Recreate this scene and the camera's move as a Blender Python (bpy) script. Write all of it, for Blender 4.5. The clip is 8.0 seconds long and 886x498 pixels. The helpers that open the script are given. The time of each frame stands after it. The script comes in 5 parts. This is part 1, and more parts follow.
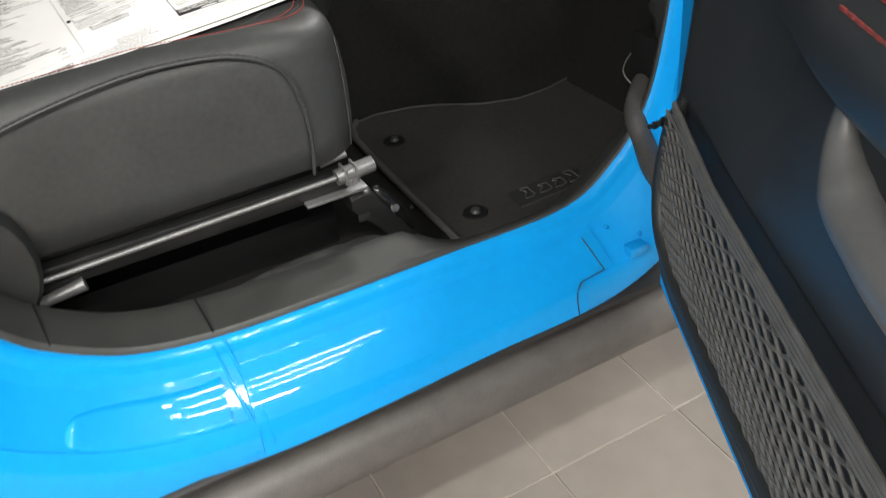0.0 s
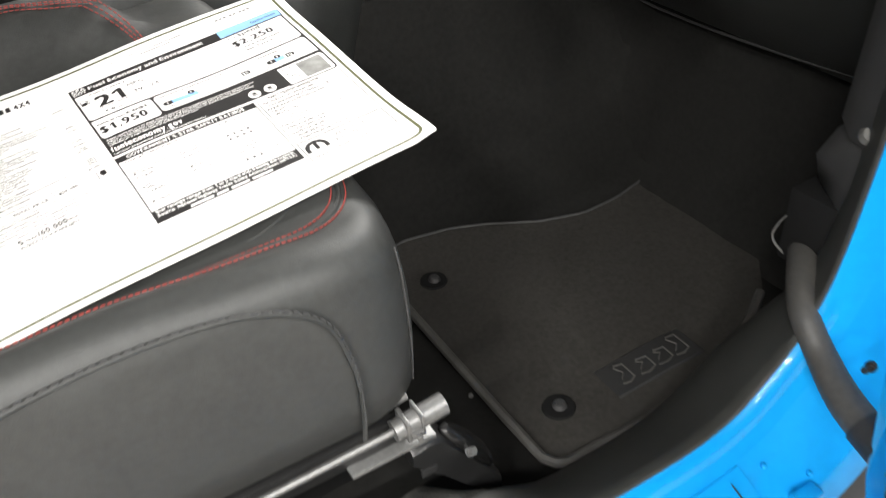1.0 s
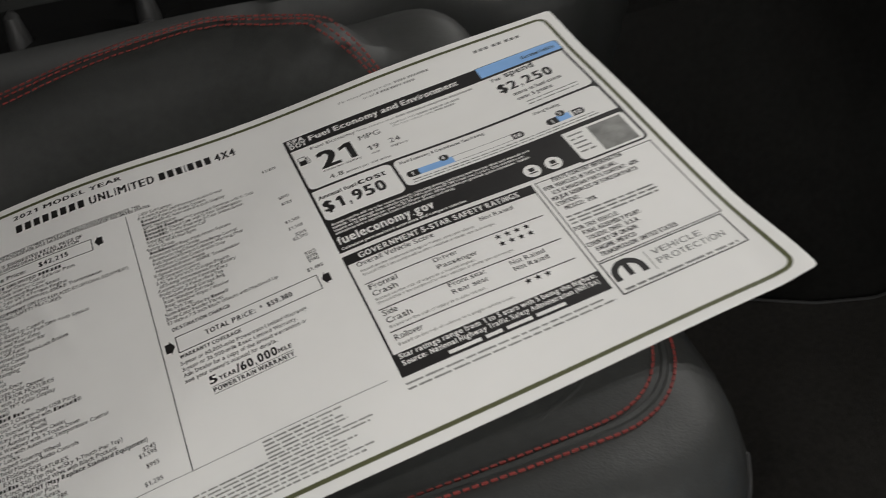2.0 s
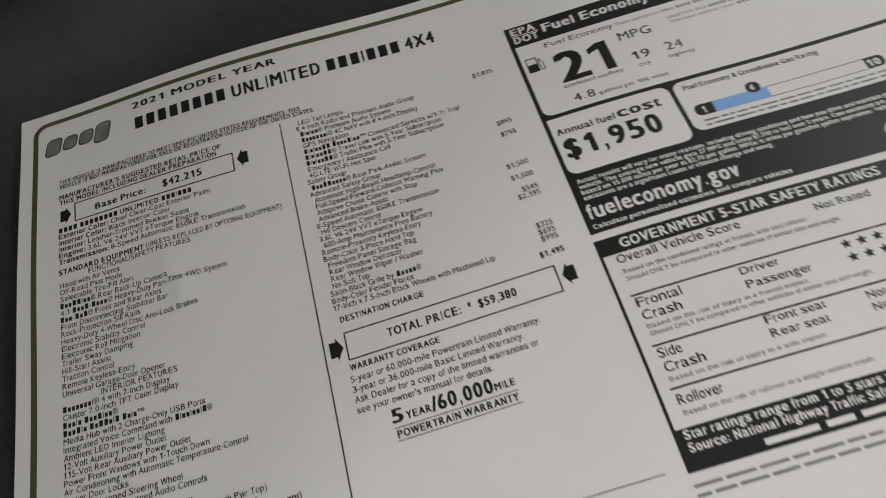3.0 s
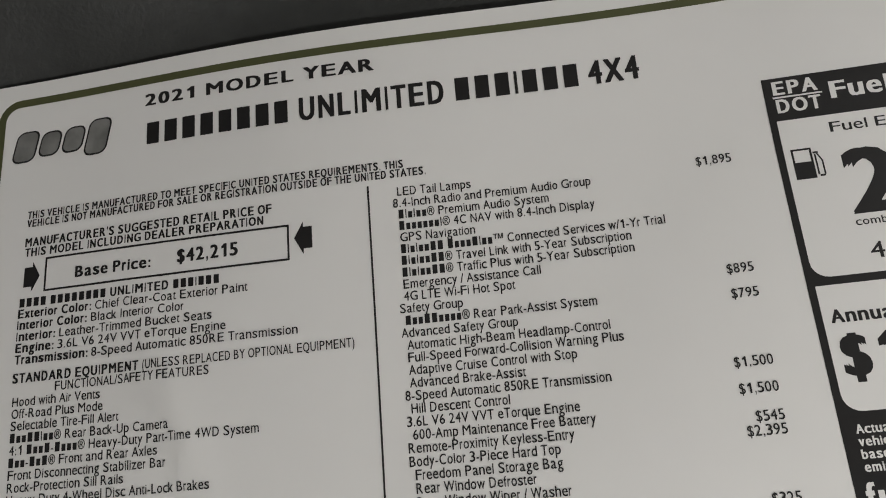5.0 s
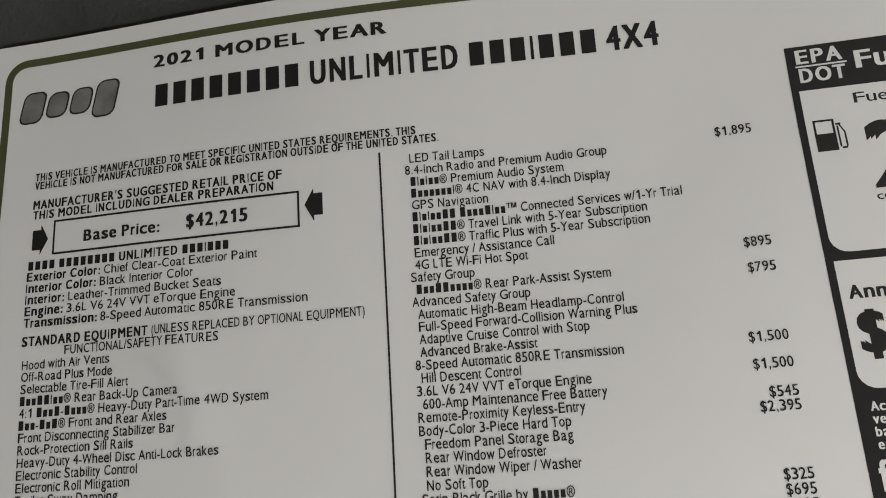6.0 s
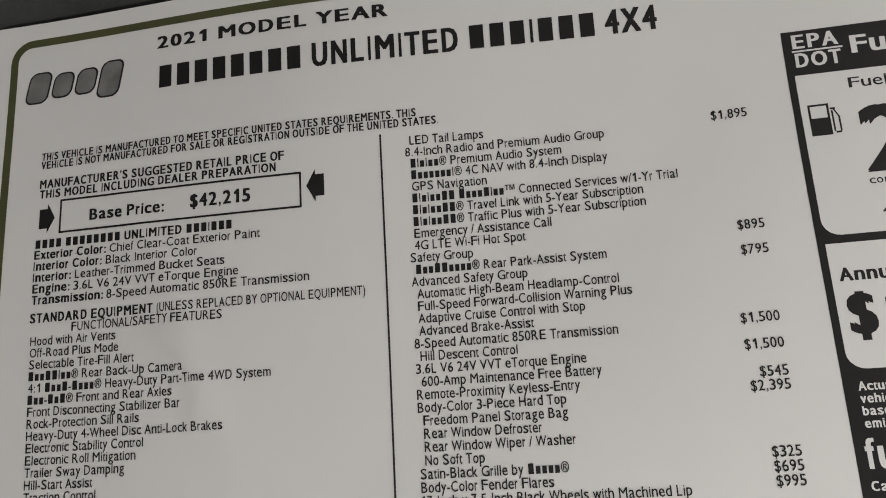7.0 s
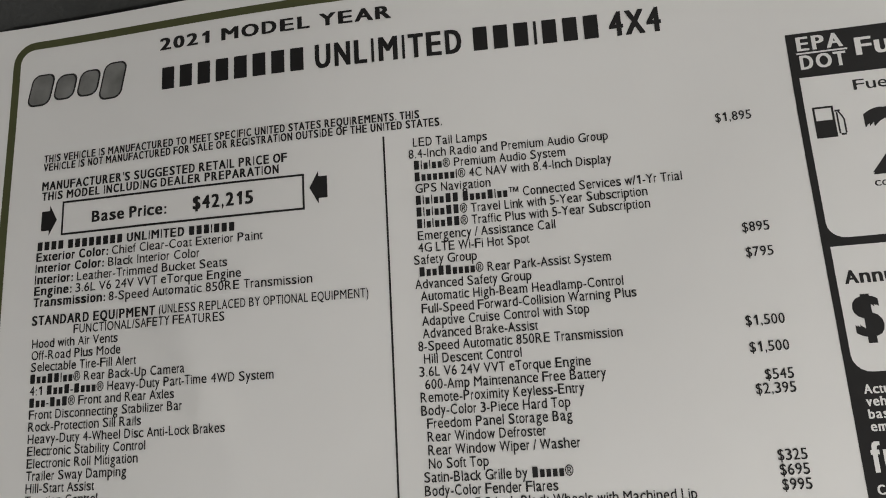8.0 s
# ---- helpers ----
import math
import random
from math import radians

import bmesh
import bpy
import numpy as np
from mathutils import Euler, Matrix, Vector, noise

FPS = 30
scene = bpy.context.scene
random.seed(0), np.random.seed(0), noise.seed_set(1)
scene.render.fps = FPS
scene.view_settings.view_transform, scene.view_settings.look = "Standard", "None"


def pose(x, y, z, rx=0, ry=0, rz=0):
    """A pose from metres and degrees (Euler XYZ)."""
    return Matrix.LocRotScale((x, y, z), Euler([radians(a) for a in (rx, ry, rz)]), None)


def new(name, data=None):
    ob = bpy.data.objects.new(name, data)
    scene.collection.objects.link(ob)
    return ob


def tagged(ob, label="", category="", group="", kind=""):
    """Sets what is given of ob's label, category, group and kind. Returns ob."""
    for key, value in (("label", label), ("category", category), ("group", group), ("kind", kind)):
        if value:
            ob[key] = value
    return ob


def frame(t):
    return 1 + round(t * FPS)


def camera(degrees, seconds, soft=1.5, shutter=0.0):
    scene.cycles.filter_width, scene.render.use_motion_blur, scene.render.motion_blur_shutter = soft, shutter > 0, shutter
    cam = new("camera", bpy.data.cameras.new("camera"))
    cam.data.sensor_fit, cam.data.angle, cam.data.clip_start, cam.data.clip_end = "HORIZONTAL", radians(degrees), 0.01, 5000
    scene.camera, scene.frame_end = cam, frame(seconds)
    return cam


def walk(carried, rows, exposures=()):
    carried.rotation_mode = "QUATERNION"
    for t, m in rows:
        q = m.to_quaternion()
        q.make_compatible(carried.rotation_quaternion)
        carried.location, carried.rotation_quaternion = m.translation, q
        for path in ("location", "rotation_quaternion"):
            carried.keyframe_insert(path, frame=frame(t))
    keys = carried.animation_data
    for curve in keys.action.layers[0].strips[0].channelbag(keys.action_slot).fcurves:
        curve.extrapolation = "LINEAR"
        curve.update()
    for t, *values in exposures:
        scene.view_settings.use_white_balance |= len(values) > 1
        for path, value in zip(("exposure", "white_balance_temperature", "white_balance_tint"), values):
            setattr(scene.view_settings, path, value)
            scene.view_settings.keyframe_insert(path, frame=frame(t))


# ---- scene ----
cam = camera(55.99, 8.0, soft=0.95, shutter=0.25)
ROWS = [
    (0, 0.0548, -0.6389, 1.2615, 53.66, 4.07, -28.98),
    (0.2, 0.0781, -0.5580, 1.2685, 53.50, 3.99, -29.77),
    (0.5, 0.0985, -0.4469, 1.2738, 53.03, 3.60, -30.67),
    (0.7, 0.1238, -0.3692, 1.2848, 52.37, 4.11, -30.85),
    (1, 0.1540, -0.2471, 1.2801, 52.50, 3.77, -31.12),
    (1.2, 0.1721, -0.1711, 1.2717, 53.18, 3.71, -31.15),
    (1.5, 0.1709, -0.0939, 1.2643, 53.04, 5.23, -27.60),
    (1.7, 0.1561, -0.0624, 1.2558, 53.35, 5.08, -24.66),
    (2, 0.1602, 0.0004, 1.2499, 51.10, 5.08, -19.74),
    (2.2, 0.1590, 0.0376, 1.2461, 47.84, 5.18, -17.77),
    (3.3, 0.1367, 0.2223, 1.1876, 35.75, 5.44, -6.75),
    (3.5, 0.1377, 0.2496, 1.1804, 33.41, 5.30, -5.29),
    (3.8, 0.1453, 0.2799, 1.1744, 31.76, 5.60, -3.55),
    (4, 0.1418, 0.3051, 1.1687, 29.90, 4.84, -2.42),
    (4.2, 0.1361, 0.3184, 1.1595, 29.17, 4.80, -1.49),
    (4.5, 0.1299, 0.3381, 1.1597, 27.61, 4.47, -0.64),
    (6, 0.1252, 0.3472, 1.1573, 22.80, 4.39, 1.17),
    (6.5, 0.1276, 0.3453, 1.1617, 21.68, 4.60, 1.46),
    (7, 0.1266, 0.3466, 1.1612, 21.26, 4.49, 1.53),
    (7.5, 0.1247, 0.3487, 1.1582, 21.34, 4.51, 1.56),
    (8, 0.1256, 0.3467, 1.1606, 21.46, 4.47, 1.56),
]
EXPOSURES = [(0.0, 0.5), (0.5, 1.1), (0.9, 1.15), (1.15, 0.75), (1.5, -0.3), (2.2, -0.9), (3.3, -0.95), (4.5, -0.75), (6.0, -0.65), (8.0, -0.65)]
walk(cam, [(t, pose(x, y, z, rx, ry, rz)) for t, x, y, z, rx, ry, rz in ROWS], EXPOSURES)

# ---- light ----
world = bpy.data.worlds.new("showroom_air")
scene.world = world
world.use_nodes = True
world.node_tree.nodes["Background"].inputs[0].default_value = (0.9, 0.95, 1.0, 1)
world.node_tree.nodes["Background"].inputs[1].default_value = 0.02


def strip_lamp(x, y, z, sx, sy, watts, warm=1.0):
    data = bpy.data.lights.new("ceiling_strip", "AREA")
    data.shape, data.size, data.size_y, data.energy = "RECTANGLE", sx, sy, watts
    data.color = (1.0, 0.98 * warm, 0.945 * warm)
    lamp = new("ceiling_strip", data)
    lamp.matrix_world = pose(x, y, z, 0, 0, 0)
    return lamp


# the last two, at x 3.1, are unseen fill lamps added to brighten the sticker
for lx, ly, watts in ((-2.9, -3.0, 58), (-2.9, -1.8, 50), (-1.9, -3.0, 58), (-1.9, -1.8, 50), (-0.5, -3.0, 55), (0.5, -3.0, 52), (1.3, -3.0, 52), (3.1, 1.9, 70), (3.1, 2.8, 70)):
    strip_lamp(lx, ly, 3.52, 0.62, 0.09, watts)
# twin-tube fixtures and small square lamps nearer the bonnet
for ly in (-1.75, -2.05, -2.35):
    strip_lamp(1.12, ly, 3.52, 0.46, 0.045, 5)
for lx, ly in ((1.50, -1.90), (1.46, -2.25), (-0.9, -1.55)):
    strip_lamp(lx, ly, 3.52, 0.10, 0.10, 2.5)


# ---- materials ----
def material(name, colour, rough=0.5, metal=0.0, scale=40.0, vary=0.15, bump=0.0, bump_scale=None, coat=0.0, spec=0.5, wear=0.0):
    m = bpy.data.materials.new(name)
    m.use_nodes = True
    nt = m.node_tree
    b = nt.nodes["Principled BSDF"]
    b.inputs["Roughness"].default_value, b.inputs["Metallic"].default_value = rough, metal
    b.inputs["Coat Weight"].default_value, b.inputs["Coat Roughness"].default_value = coat, 0.03
    b.inputs["Specular IOR Level"].default_value = spec
    tc = nt.nodes.new("ShaderNodeTexCoord")
    n1 = nt.nodes.new("ShaderNodeTexNoise")
    n1.inputs["Scale"].default_value, n1.inputs["Detail"].default_value = scale, 6
    nt.links.new(tc.outputs["Object"], n1.inputs["Vector"])
    n2 = nt.nodes.new("ShaderNodeTexNoise")
    n2.inputs["Scale"].default_value, n2.inputs["Detail"].default_value = scale / 12, 3
    nt.links.new(tc.outputs["Object"], n2.inputs["Vector"])
    add = nt.nodes.new("ShaderNodeMath")
    add.operation = "ADD"
    nt.links.new(n1.outputs["Fac"], add.inputs[0])
    nt.links.new(n2.outputs["Fac"], add.inputs[1])
    ramp = nt.nodes.new("ShaderNodeMapRange")
    ramp.inputs["From Min"].default_value, ramp.inputs["From Max"].default_value = 0.65, 1.35
    nt.links.new(add.outputs[0], ramp.inputs["Value"])
    mix = nt.nodes.new("ShaderNodeMix")
    mix.data_type = "RGBA"
    lo = [c * (1 - vary) for c in colour]
    hi = [min(1.0, c * (1 + vary)) for c in colour]
    mix.inputs["A"].default_value, mix.inputs["B"].default_value = (*lo, 1), (*hi, 1)
    nt.links.new(ramp.outputs["Result"], mix.inputs["Factor"])
    nt.links.new(mix.outputs["Result"], b.inputs["Base Color"])
    if wear:
        rr = nt.nodes.new("ShaderNodeMapRange")
        rr.inputs["To Min"].default_value, rr.inputs["To Max"].default_value = max(0.02, rough - wear), min(1, rough + wear)
        nt.links.new(n2.outputs["Fac"], rr.inputs["Value"])
        nt.links.new(rr.outputs["Result"], b.inputs["Roughness"])
    if bump:
        n3 = nt.nodes.new("ShaderNodeTexNoise")
        n3.inputs["Scale"].default_value, n3.inputs["Detail"].default_value = bump_scale or scale, 4
        nt.links.new(tc.outputs["Object"], n3.inputs["Vector"])
        bp = nt.nodes.new("ShaderNodeBump")
        bp.inputs["Strength"].default_value, bp.inputs["Distance"].default_value = bump, 0.001
        nt.links.new(n3.outputs["Fac"], bp.inputs["Height"])
        nt.links.new(bp.outputs["Normal"], b.inputs["Normal"])
    return m


BLUE = material("blue_clearcoat_paint", (0.003, 0.28, 0.675), 0.45, 0.0, 900, 0.05, coat=0.55, spec=0.12)
LEATHER = material("black_leather", (0.033, 0.034, 0.0325), 0.5, 0, 160, 0.2, 0.22, 700, spec=0.4, wear=0.08)
PLASTIC = material("black_grained_plastic", (0.018, 0.019, 0.018), 0.5, 0, 300, 0.2, 0.3, 1500, wear=0.06)
GREYPLASTIC = material("charcoal_plastic", (0.033, 0.033, 0.033), 0.5, 0, 300, 0.2, 0.3, 1500)
# one carpet in two tones: darkened for footwell shade, lightened by the door opening
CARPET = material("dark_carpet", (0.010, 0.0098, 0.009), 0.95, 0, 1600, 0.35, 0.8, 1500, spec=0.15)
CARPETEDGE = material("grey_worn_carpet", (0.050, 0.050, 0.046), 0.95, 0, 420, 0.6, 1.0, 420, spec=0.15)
MATCLOTH = material("black_velour_mat", (0.033, 0.031, 0.028), 0.95, 0, 2200, 0.3, 0.8, 2200, spec=0.15)
RUBBER = material("black_rubber", (0.018, 0.018, 0.018), 0.55, 0, 200, 0.2, 0.2, 400)
BOOTRUBBER = material("ribbed_grey_rubber", (0.055, 0.053, 0.049), 0.55, 0, 200, 0.2, 0.3, 300)
STEEL = material("brushed_steel", (0.20, 0.20, 0.196), 0.44, 0.6, 250, 0.2, 0.1, 600, wear=0.1)
GLOSSBLACK = material("glossy_black_plastic", (0.008, 0.008, 0.008), 0.22, 0.0, 250, 0.2)
DARKSTEEL = material("black_coated_steel", (0.012, 0.012, 0.012), 0.36, 0.0, 250, 0.3, 0.1, 500, wear=0.1)
NET = material("grey_elastic_net", (0.088, 0.086, 0.081), 0.75, 0, 900, 0.3, 0.4, 1800)
REDTHREAD = material("red_thread", (0.22, 0.032, 0.026), 0.75, 0, 900, 0.2)
GREYTHREAD = material("dark_grey_thread", (0.036, 0.036, 0.036), 0.7, 0, 900, 0.2)
PAPER = material("white_matte_paper", (0.80, 0.79, 0.77), 0.55, 0, 60, 0.015, 0.05, 60)
INK = material("black_printing_ink", (0.018, 0.017, 0.017), 0.45, 0, 400, 0.15)
GREYINK = material("grey_printing_ink", (0.22, 0.22, 0.21), 0.5, 0, 120, 0.5)
OLIVE = material("olive_printing_ink", (0.085, 0.09, 0.04), 0.5, 0, 120, 0.12)
BLUEINK = material("light_blue_printing_ink", (0.24, 0.45, 0.80), 0.5, 0, 120, 0.06)
TILE = material("taupe_porcelain_tile", (0.31, 0.275, 0.242), 0.34, 0, 14, 0.10, 0.08, 200, wear=0.1)
GROUT = material("pale_grout", (0.52, 0.46, 0.40), 0.9, 0, 200, 0.15, 0.5, 400)
RAILCOAT = material("textured_black_rail_coating", (0.10, 0.092, 0.085), 0.42, 0, 500, 0.2, 0.4, 900)
WALLPAINT = material("showroom_wall_paint", (0.30, 0.295, 0.285), 0.8, 0, 20, 0.04, 0.05, 200)
CEILPAINT = material("ceiling_paint", (0.42, 0.42, 0.415), 0.9, 0, 20, 0.03, 0.05, 200)
LINING = material("black_cabin_lining", (0.016, 0.016, 0.016), 0.9, 0, 300, 0.3, 0.5, 900, spec=0.2)
# stands in for deep shade in recesses; plain black on joints and fasteners
DEEPBLACK = material("matte_black_liner", (0.005, 0.005, 0.005), 0.8, 0, 300, 0.2, 0.2, 900, spec=0.2)
TRIM = material("satin_black_sill_plastic", (0.036, 0.037, 0.034), 0.46, 0, 300, 0.15, 0.25, 1500, wear=0.05)
DOORSKIN = material("soft_black_door_panel", (0.026, 0.029, 0.030), 0.46, 0, 220, 0.15, 0.2, 900, wear=0.05)
SILVER = material("satin_grey_trim", (0.13, 0.128, 0.122), 0.42, 0.2, 200, 0.1)


# ---- building helpers ----
def part(name, bm, mat, parent=None, label="", smooth=True, crease=38):
    me = bpy.data.meshes.new(name)
    bm.normal_update()
    bm.to_mesh(me)
    bm.free()
    me.materials.append(mat)
    if smooth:
        for p in me.polygons:
            p.use_smooth = True
        me.set_sharp_from_angle(angle=radians(crease))
    ob = new(name, me)
    if parent is not None:
        ob.parent = parent
    if label:
        tagged(ob, label)
    return ob


def thing(name, label, category, kind="", group="", at=(0, 0, 0)):
    ob = new(name)
    ob.location = at
    ob.empty_display_size = 0.05
    return tagged(ob, label, category, group, kind)


def box(bm, x0, x1, y0, y1, z0, z1, bevel=0.0, seg=2):
    g = bmesh.ops.create_cube(bm, size=1, matrix=Matrix.Translation(((x0 + x1) / 2, (y0 + y1) / 2, (z0 + z1) / 2)) @ Matrix.Diagonal((x1 - x0, y1 - y0, z1 - z0, 1)))
    if bevel:
        vs = set(g["verts"])
        bmesh.ops.bevel(bm, geom=[e for e in bm.edges if e.verts[0] in vs], offset=bevel, segments=seg, affect="EDGES", profile=0.5)
    return bm


def loft(bm, rings, closed=True, caps=True):
    """Skin over rings of points; closed: each ring is a loop."""
    vs = [[bm.verts.new(p) for p in r] for r in rings]
    n = len(vs[0])
    for a, b in zip(vs, vs[1:]):
        for i in range(n if closed else n - 1):
            j = (i + 1) % n
            bm.faces.new((a[i], a[j], b[j], b[i]))
    if caps and closed:
        bm.faces.new(vs[0][::-1])
        bm.faces.new(vs[-1])
    bmesh.ops.recalc_face_normals(bm, faces=bm.faces[:])
    return bm


def smooth_path(pts, n=8):
    """Catmull-Rom through pts."""
    pts = [Vector(p) for p in pts]
    full = [2 * pts[0] - pts[1], *pts, 2 * pts[-1] - pts[-2]]
    out = []
    for i in range(1, len(full) - 2):
        p0, p1, p2, p3 = full[i - 1:i + 3]
        for k in range(n):
            t = k / n
            out.append(0.5 * (2 * p1 + (p2 - p0) * t + (2 * p0 - 5 * p1 + 4 * p2 - p3) * t * t + (3 * p1 - p0 - 3 * p2 + p3) * t ** 3))
    return out + [pts[-1]]


def tube(bm, path, radius, seg=10, flat=1.0, up=(0, 0, 1)):
    path = [Vector(p) for p in path]
    rings = []
    for i, p in enumerate(path):
        d = (path[min(i + 1, len(path) - 1)] - path[max(i - 1, 0)]).normalized()
        side = d.cross(Vector(up))
        side = side.normalized() if side.length > 1e-5 else d.orthogonal().normalized()
        top = side.cross(d)
        r = radius(i / (len(path) - 1)) if callable(radius) else radius
        rings.append([p + side * (r * math.cos(a)) + top * (r * flat * math.sin(a)) for a in (2 * math.pi * k / seg for k in range(seg))])
    return loft(bm, rings)


def stitches(bm, path, length=0.006, gap=0.003, r=0.0007, lift=0.0):
    """Short thread capsules along a path."""
    path = [Vector(p) for p in path]
    acc, nxt = 0.0, 0.0
    for a, b in zip(path, path[1:]):
        seg = (b - a).length
        while nxt < acc + seg:
            p = a.lerp(b, (nxt - acc) / max(seg, 1e-9)) + Vector((0, 0, lift))
            d = (b - a).normalized()
            m = Matrix.Translation(p) @ d.to_track_quat("X", "Z").to_matrix().to_4x4()
            g = bmesh.ops.create_cube(bm, size=1, matrix=m @ Matrix.Diagonal((length, 2 * r, 2 * r, 1)))
            nxt += length + gap
        acc += seg
    return bm


def disc(bm, c, r, h, axis=(0, 0, 1), seg=24, r2=None):
    m = Matrix.Translation(Vector(c) + Vector(axis).normalized() * h / 2) @ Vector(axis).to_track_quat("Z", "Y").to_matrix().to_4x4()
    bmesh.ops.create_cone(bm, cap_ends=True, segments=seg, radius1=r, radius2=r if r2 is None else r2, depth=h, matrix=m)
    return bm


def lerp(a, b, t):
    return a + (b - a) * t


def sstep(a, b, x):
    t = min(1.0, max(0.0, (x - a) / (b - a)))
    return t * t * (3 - 2 * t)


# ---- showroom shell ----
X0, X1, Y0, Y1, ZC = -3.6, 3.9, -3.9, 3.4, 3.6
bm = bmesh.new()
box(bm, X0, X1, Y0, Y1, -0.12, -0.004)
floor = tagged(part("floor", bm, GROUT, smooth=False), "pale grout bed of the tiled showroom floor", "floor", kind="structure")
for nm, b in (("wall_north", (X0, X1, Y1, Y1 + 0.15, -0.12, ZC)), ("wall_south", (X0, X1, Y0 - 0.15, Y0, -0.12, ZC)), ("wall_east", (X1, X1 + 0.15, Y0 - 0.15, Y1 + 0.15, -0.12, ZC)), ("wall_west", (X0 - 0.15, X0, Y0 - 0.15, Y1 + 0.15, -0.12, ZC))):
    bm = bmesh.new()
    box(bm, *b)
    tagged(part(nm, bm, WALLPAINT, smooth=False), "plain grey painted showroom wall", "wall", kind="structure")
bm = bmesh.new()
box(bm, X0 - 0.15, X1 + 0.15, Y0 - 0.15, Y1 + 0.15, ZC, ZC + 0.1)
tagged(part("ceiling", bm, CEILPAINT, smooth=False), "plain light grey showroom ceiling", "ceiling", kind="structure")

# ---- car body round the door opening ----
car = thing("car", "bright blue off-road car body with the front passenger door open", "car")
OPEN = smooth_path([(-0.135, 0.06, 1.70), (-0.13, 0.062, 1.2), (-0.12, 0.064, 0.95), (-0.098, 0.064, 0.845), (-0.056, 0.064, 0.775), (-0.018, 0.064, 0.738), (0.045, 0.064, 0.703), (0.13, 0.064, 0.685), (0.25, 0.064, 0.679), (0.40, 0.064, 0.677), (0.537, 0.064, 0.675), (0.60, 0.064, 0.687), (0.643, 0.064, 0.719), (0.672, 0.064, 0.752), (0.697, 0.065, 0.805), (0.712, 0.066, 0.888), (0.721, 0.066, 1.0), (0.733, 0.068, 1.2), (0.66, 0.09, 1.70)], 6)


def sweep_trim(path=OPEN):
    """Black trim: a raised step plate along the sill that falls away to the floor in front and up the pillar."""
    high = [(0.0, 0.0655), (-0.004, 0.0668), (-0.0068, 0.0695), (-0.0082, 0.080), (-0.0098, 0.092), (-0.0118, 0.106), (-0.0133, 0.120), (-0.0118, 0.127), (0.0, 0.131), (0.08, 0.137), (0.08, 0.13), (0.002, 0.074)]
    low = [(0.0, 0.0655), (-0.003, 0.068), (-0.003, 0.074), (0.003, 0.082), (0.012, 0.096), (0.030, 0.118), (0.048, 0.138), (0.066, 0.156), (0.090, 0.170), (0.094, 0.172), (0.092, 0.15), (0.004, 0.074)]
    rings = []
    for i, p in enumerate(path):
        d = path[min(i + 1, len(path) - 1)] - path[max(i - 1, 0)]
        n = Vector((d.z, 0, -d.x)).normalized()
        f = sstep(0.36, 0.47, p.x)
        up = sstep(0.70, 0.80, p.z) if p.x > 0.3 else 0.0
        ring = []
        for (ao, ay), (bo, by) in zip(high, low):
            o, yy = lerp(ao, bo, f), lerp(ay, by, f)
            o, yy = lerp(o, o * 0.55, up), lerp(yy, 0.064 + (yy - 0.064) * 0.45, up)
            ring.append(p + n * o + Vector((0, yy - 0.064, 0)))
        rings.append(ring)
    return rings


def sweep_opening(profile, path=OPEN):
    """Sweep (outward, y) pairs along the door opening; outward lies in the opening's plane."""
    rings = []
    for i, p in enumerate(path):
        d = path[min(i + 1, len(path) - 1)] - path[max(i - 1, 0)]
        n = Vector((d.z, 0, -d.x)).normalized()
        rings.append([p + n * o + Vector((0, yy - 0.064, 0)) for o, yy in profile])
    return rings


def sill_run(x0, x1, n=24):
    """Even stretch of the sill line between two places along the car."""
    low = [p for p in OPEN if p.z < 0.75]
    return [Vector((float(x), 0.064, float(np.interp(x, [p.x for p in low], [p.z for p in low])))) for x in np.linspace(x0, x1, n)]


def hem_drop(x):
    """The sill's lower hem comes down towards the rear seam."""
    return Vector((0, -0.34, -0.94)) * (0.0095 * sstep(0.50, 0.14, x))


SILL_SECTION = [(-0.002, 0.072), (0.0, 0.064), (0.003, 0.059), (0.0085, 0.056), (0.0135, 0.0547), (0.0158, 0.0535), (0.0175, 0.0520), (0.0265, 0.0475), (0.028, 0.0460), (0.0615, 0.0090), (0.0640, 0.0063), (0.067, 0.0030), (0.0705, -0.0008), (0.0740, -0.0030), (0.0985, -0.0122), (0.1025, -0.0112), (0.104, -0.008), (0.106, 0.03), (0.03, 0.07)]
PILLAR_SECTION = [(0.006, 0.071), (0.0, 0.064), (0.003, 0.0605), (0.0085, 0.056), (0.014, 0.0515), (0.019, 0.0475), (0.022, 0.045), (0.023, 0.044), (0.0245, 0.043), (0.0615, 0.0095), (0.0640, 0.0070), (0.067, 0.0045), (0.079, -0.0055), (0.083, -0.009), (0.096, -0.0165), (0.101, -0.0165), (0.104, -0.010), (0.106, 0.03), (0.03, 0.07)]
rings = []
for p, a, c in zip(OPEN, sweep_opening(SILL_SECTION), sweep_opening(PILLAR_SECTION)):
    f = sstep(0.73, 0.84, p.z) if p.x > 0.3 else 0.0
    rings.append([q.lerp(r, f) for q, r in zip(a, c)])
for p, ring in zip(OPEN, rings):
    if p.z < 0.72:
        ring[14:17] = [q + hem_drop(p.x) for q in ring[14:17]]
bm = bmesh.new()
loft(bm, rings)
body = part("door_frame", bm, BLUE, car, "glossy blue painted door sill and pillars")
bm = bmesh.new()
rings = []
for ring in sweep_opening([(0.066, 0.0), (0.079, -0.0095), (0.084, -0.0120), (0.10, -0.0145), (0.14, -0.0150), (0.20, -0.0150), (0.30, -0.0145), (0.30, 0.02), (0.08, 0.02)], [p for p in OPEN if p.x < 0.128 and p.z < 1.25] + sill_run(0.134, 0.139, 2)):
    rings.append([Vector((q.x, q.y, max(q.z, 0.584))) for q in ring])
loft(bm, rings)
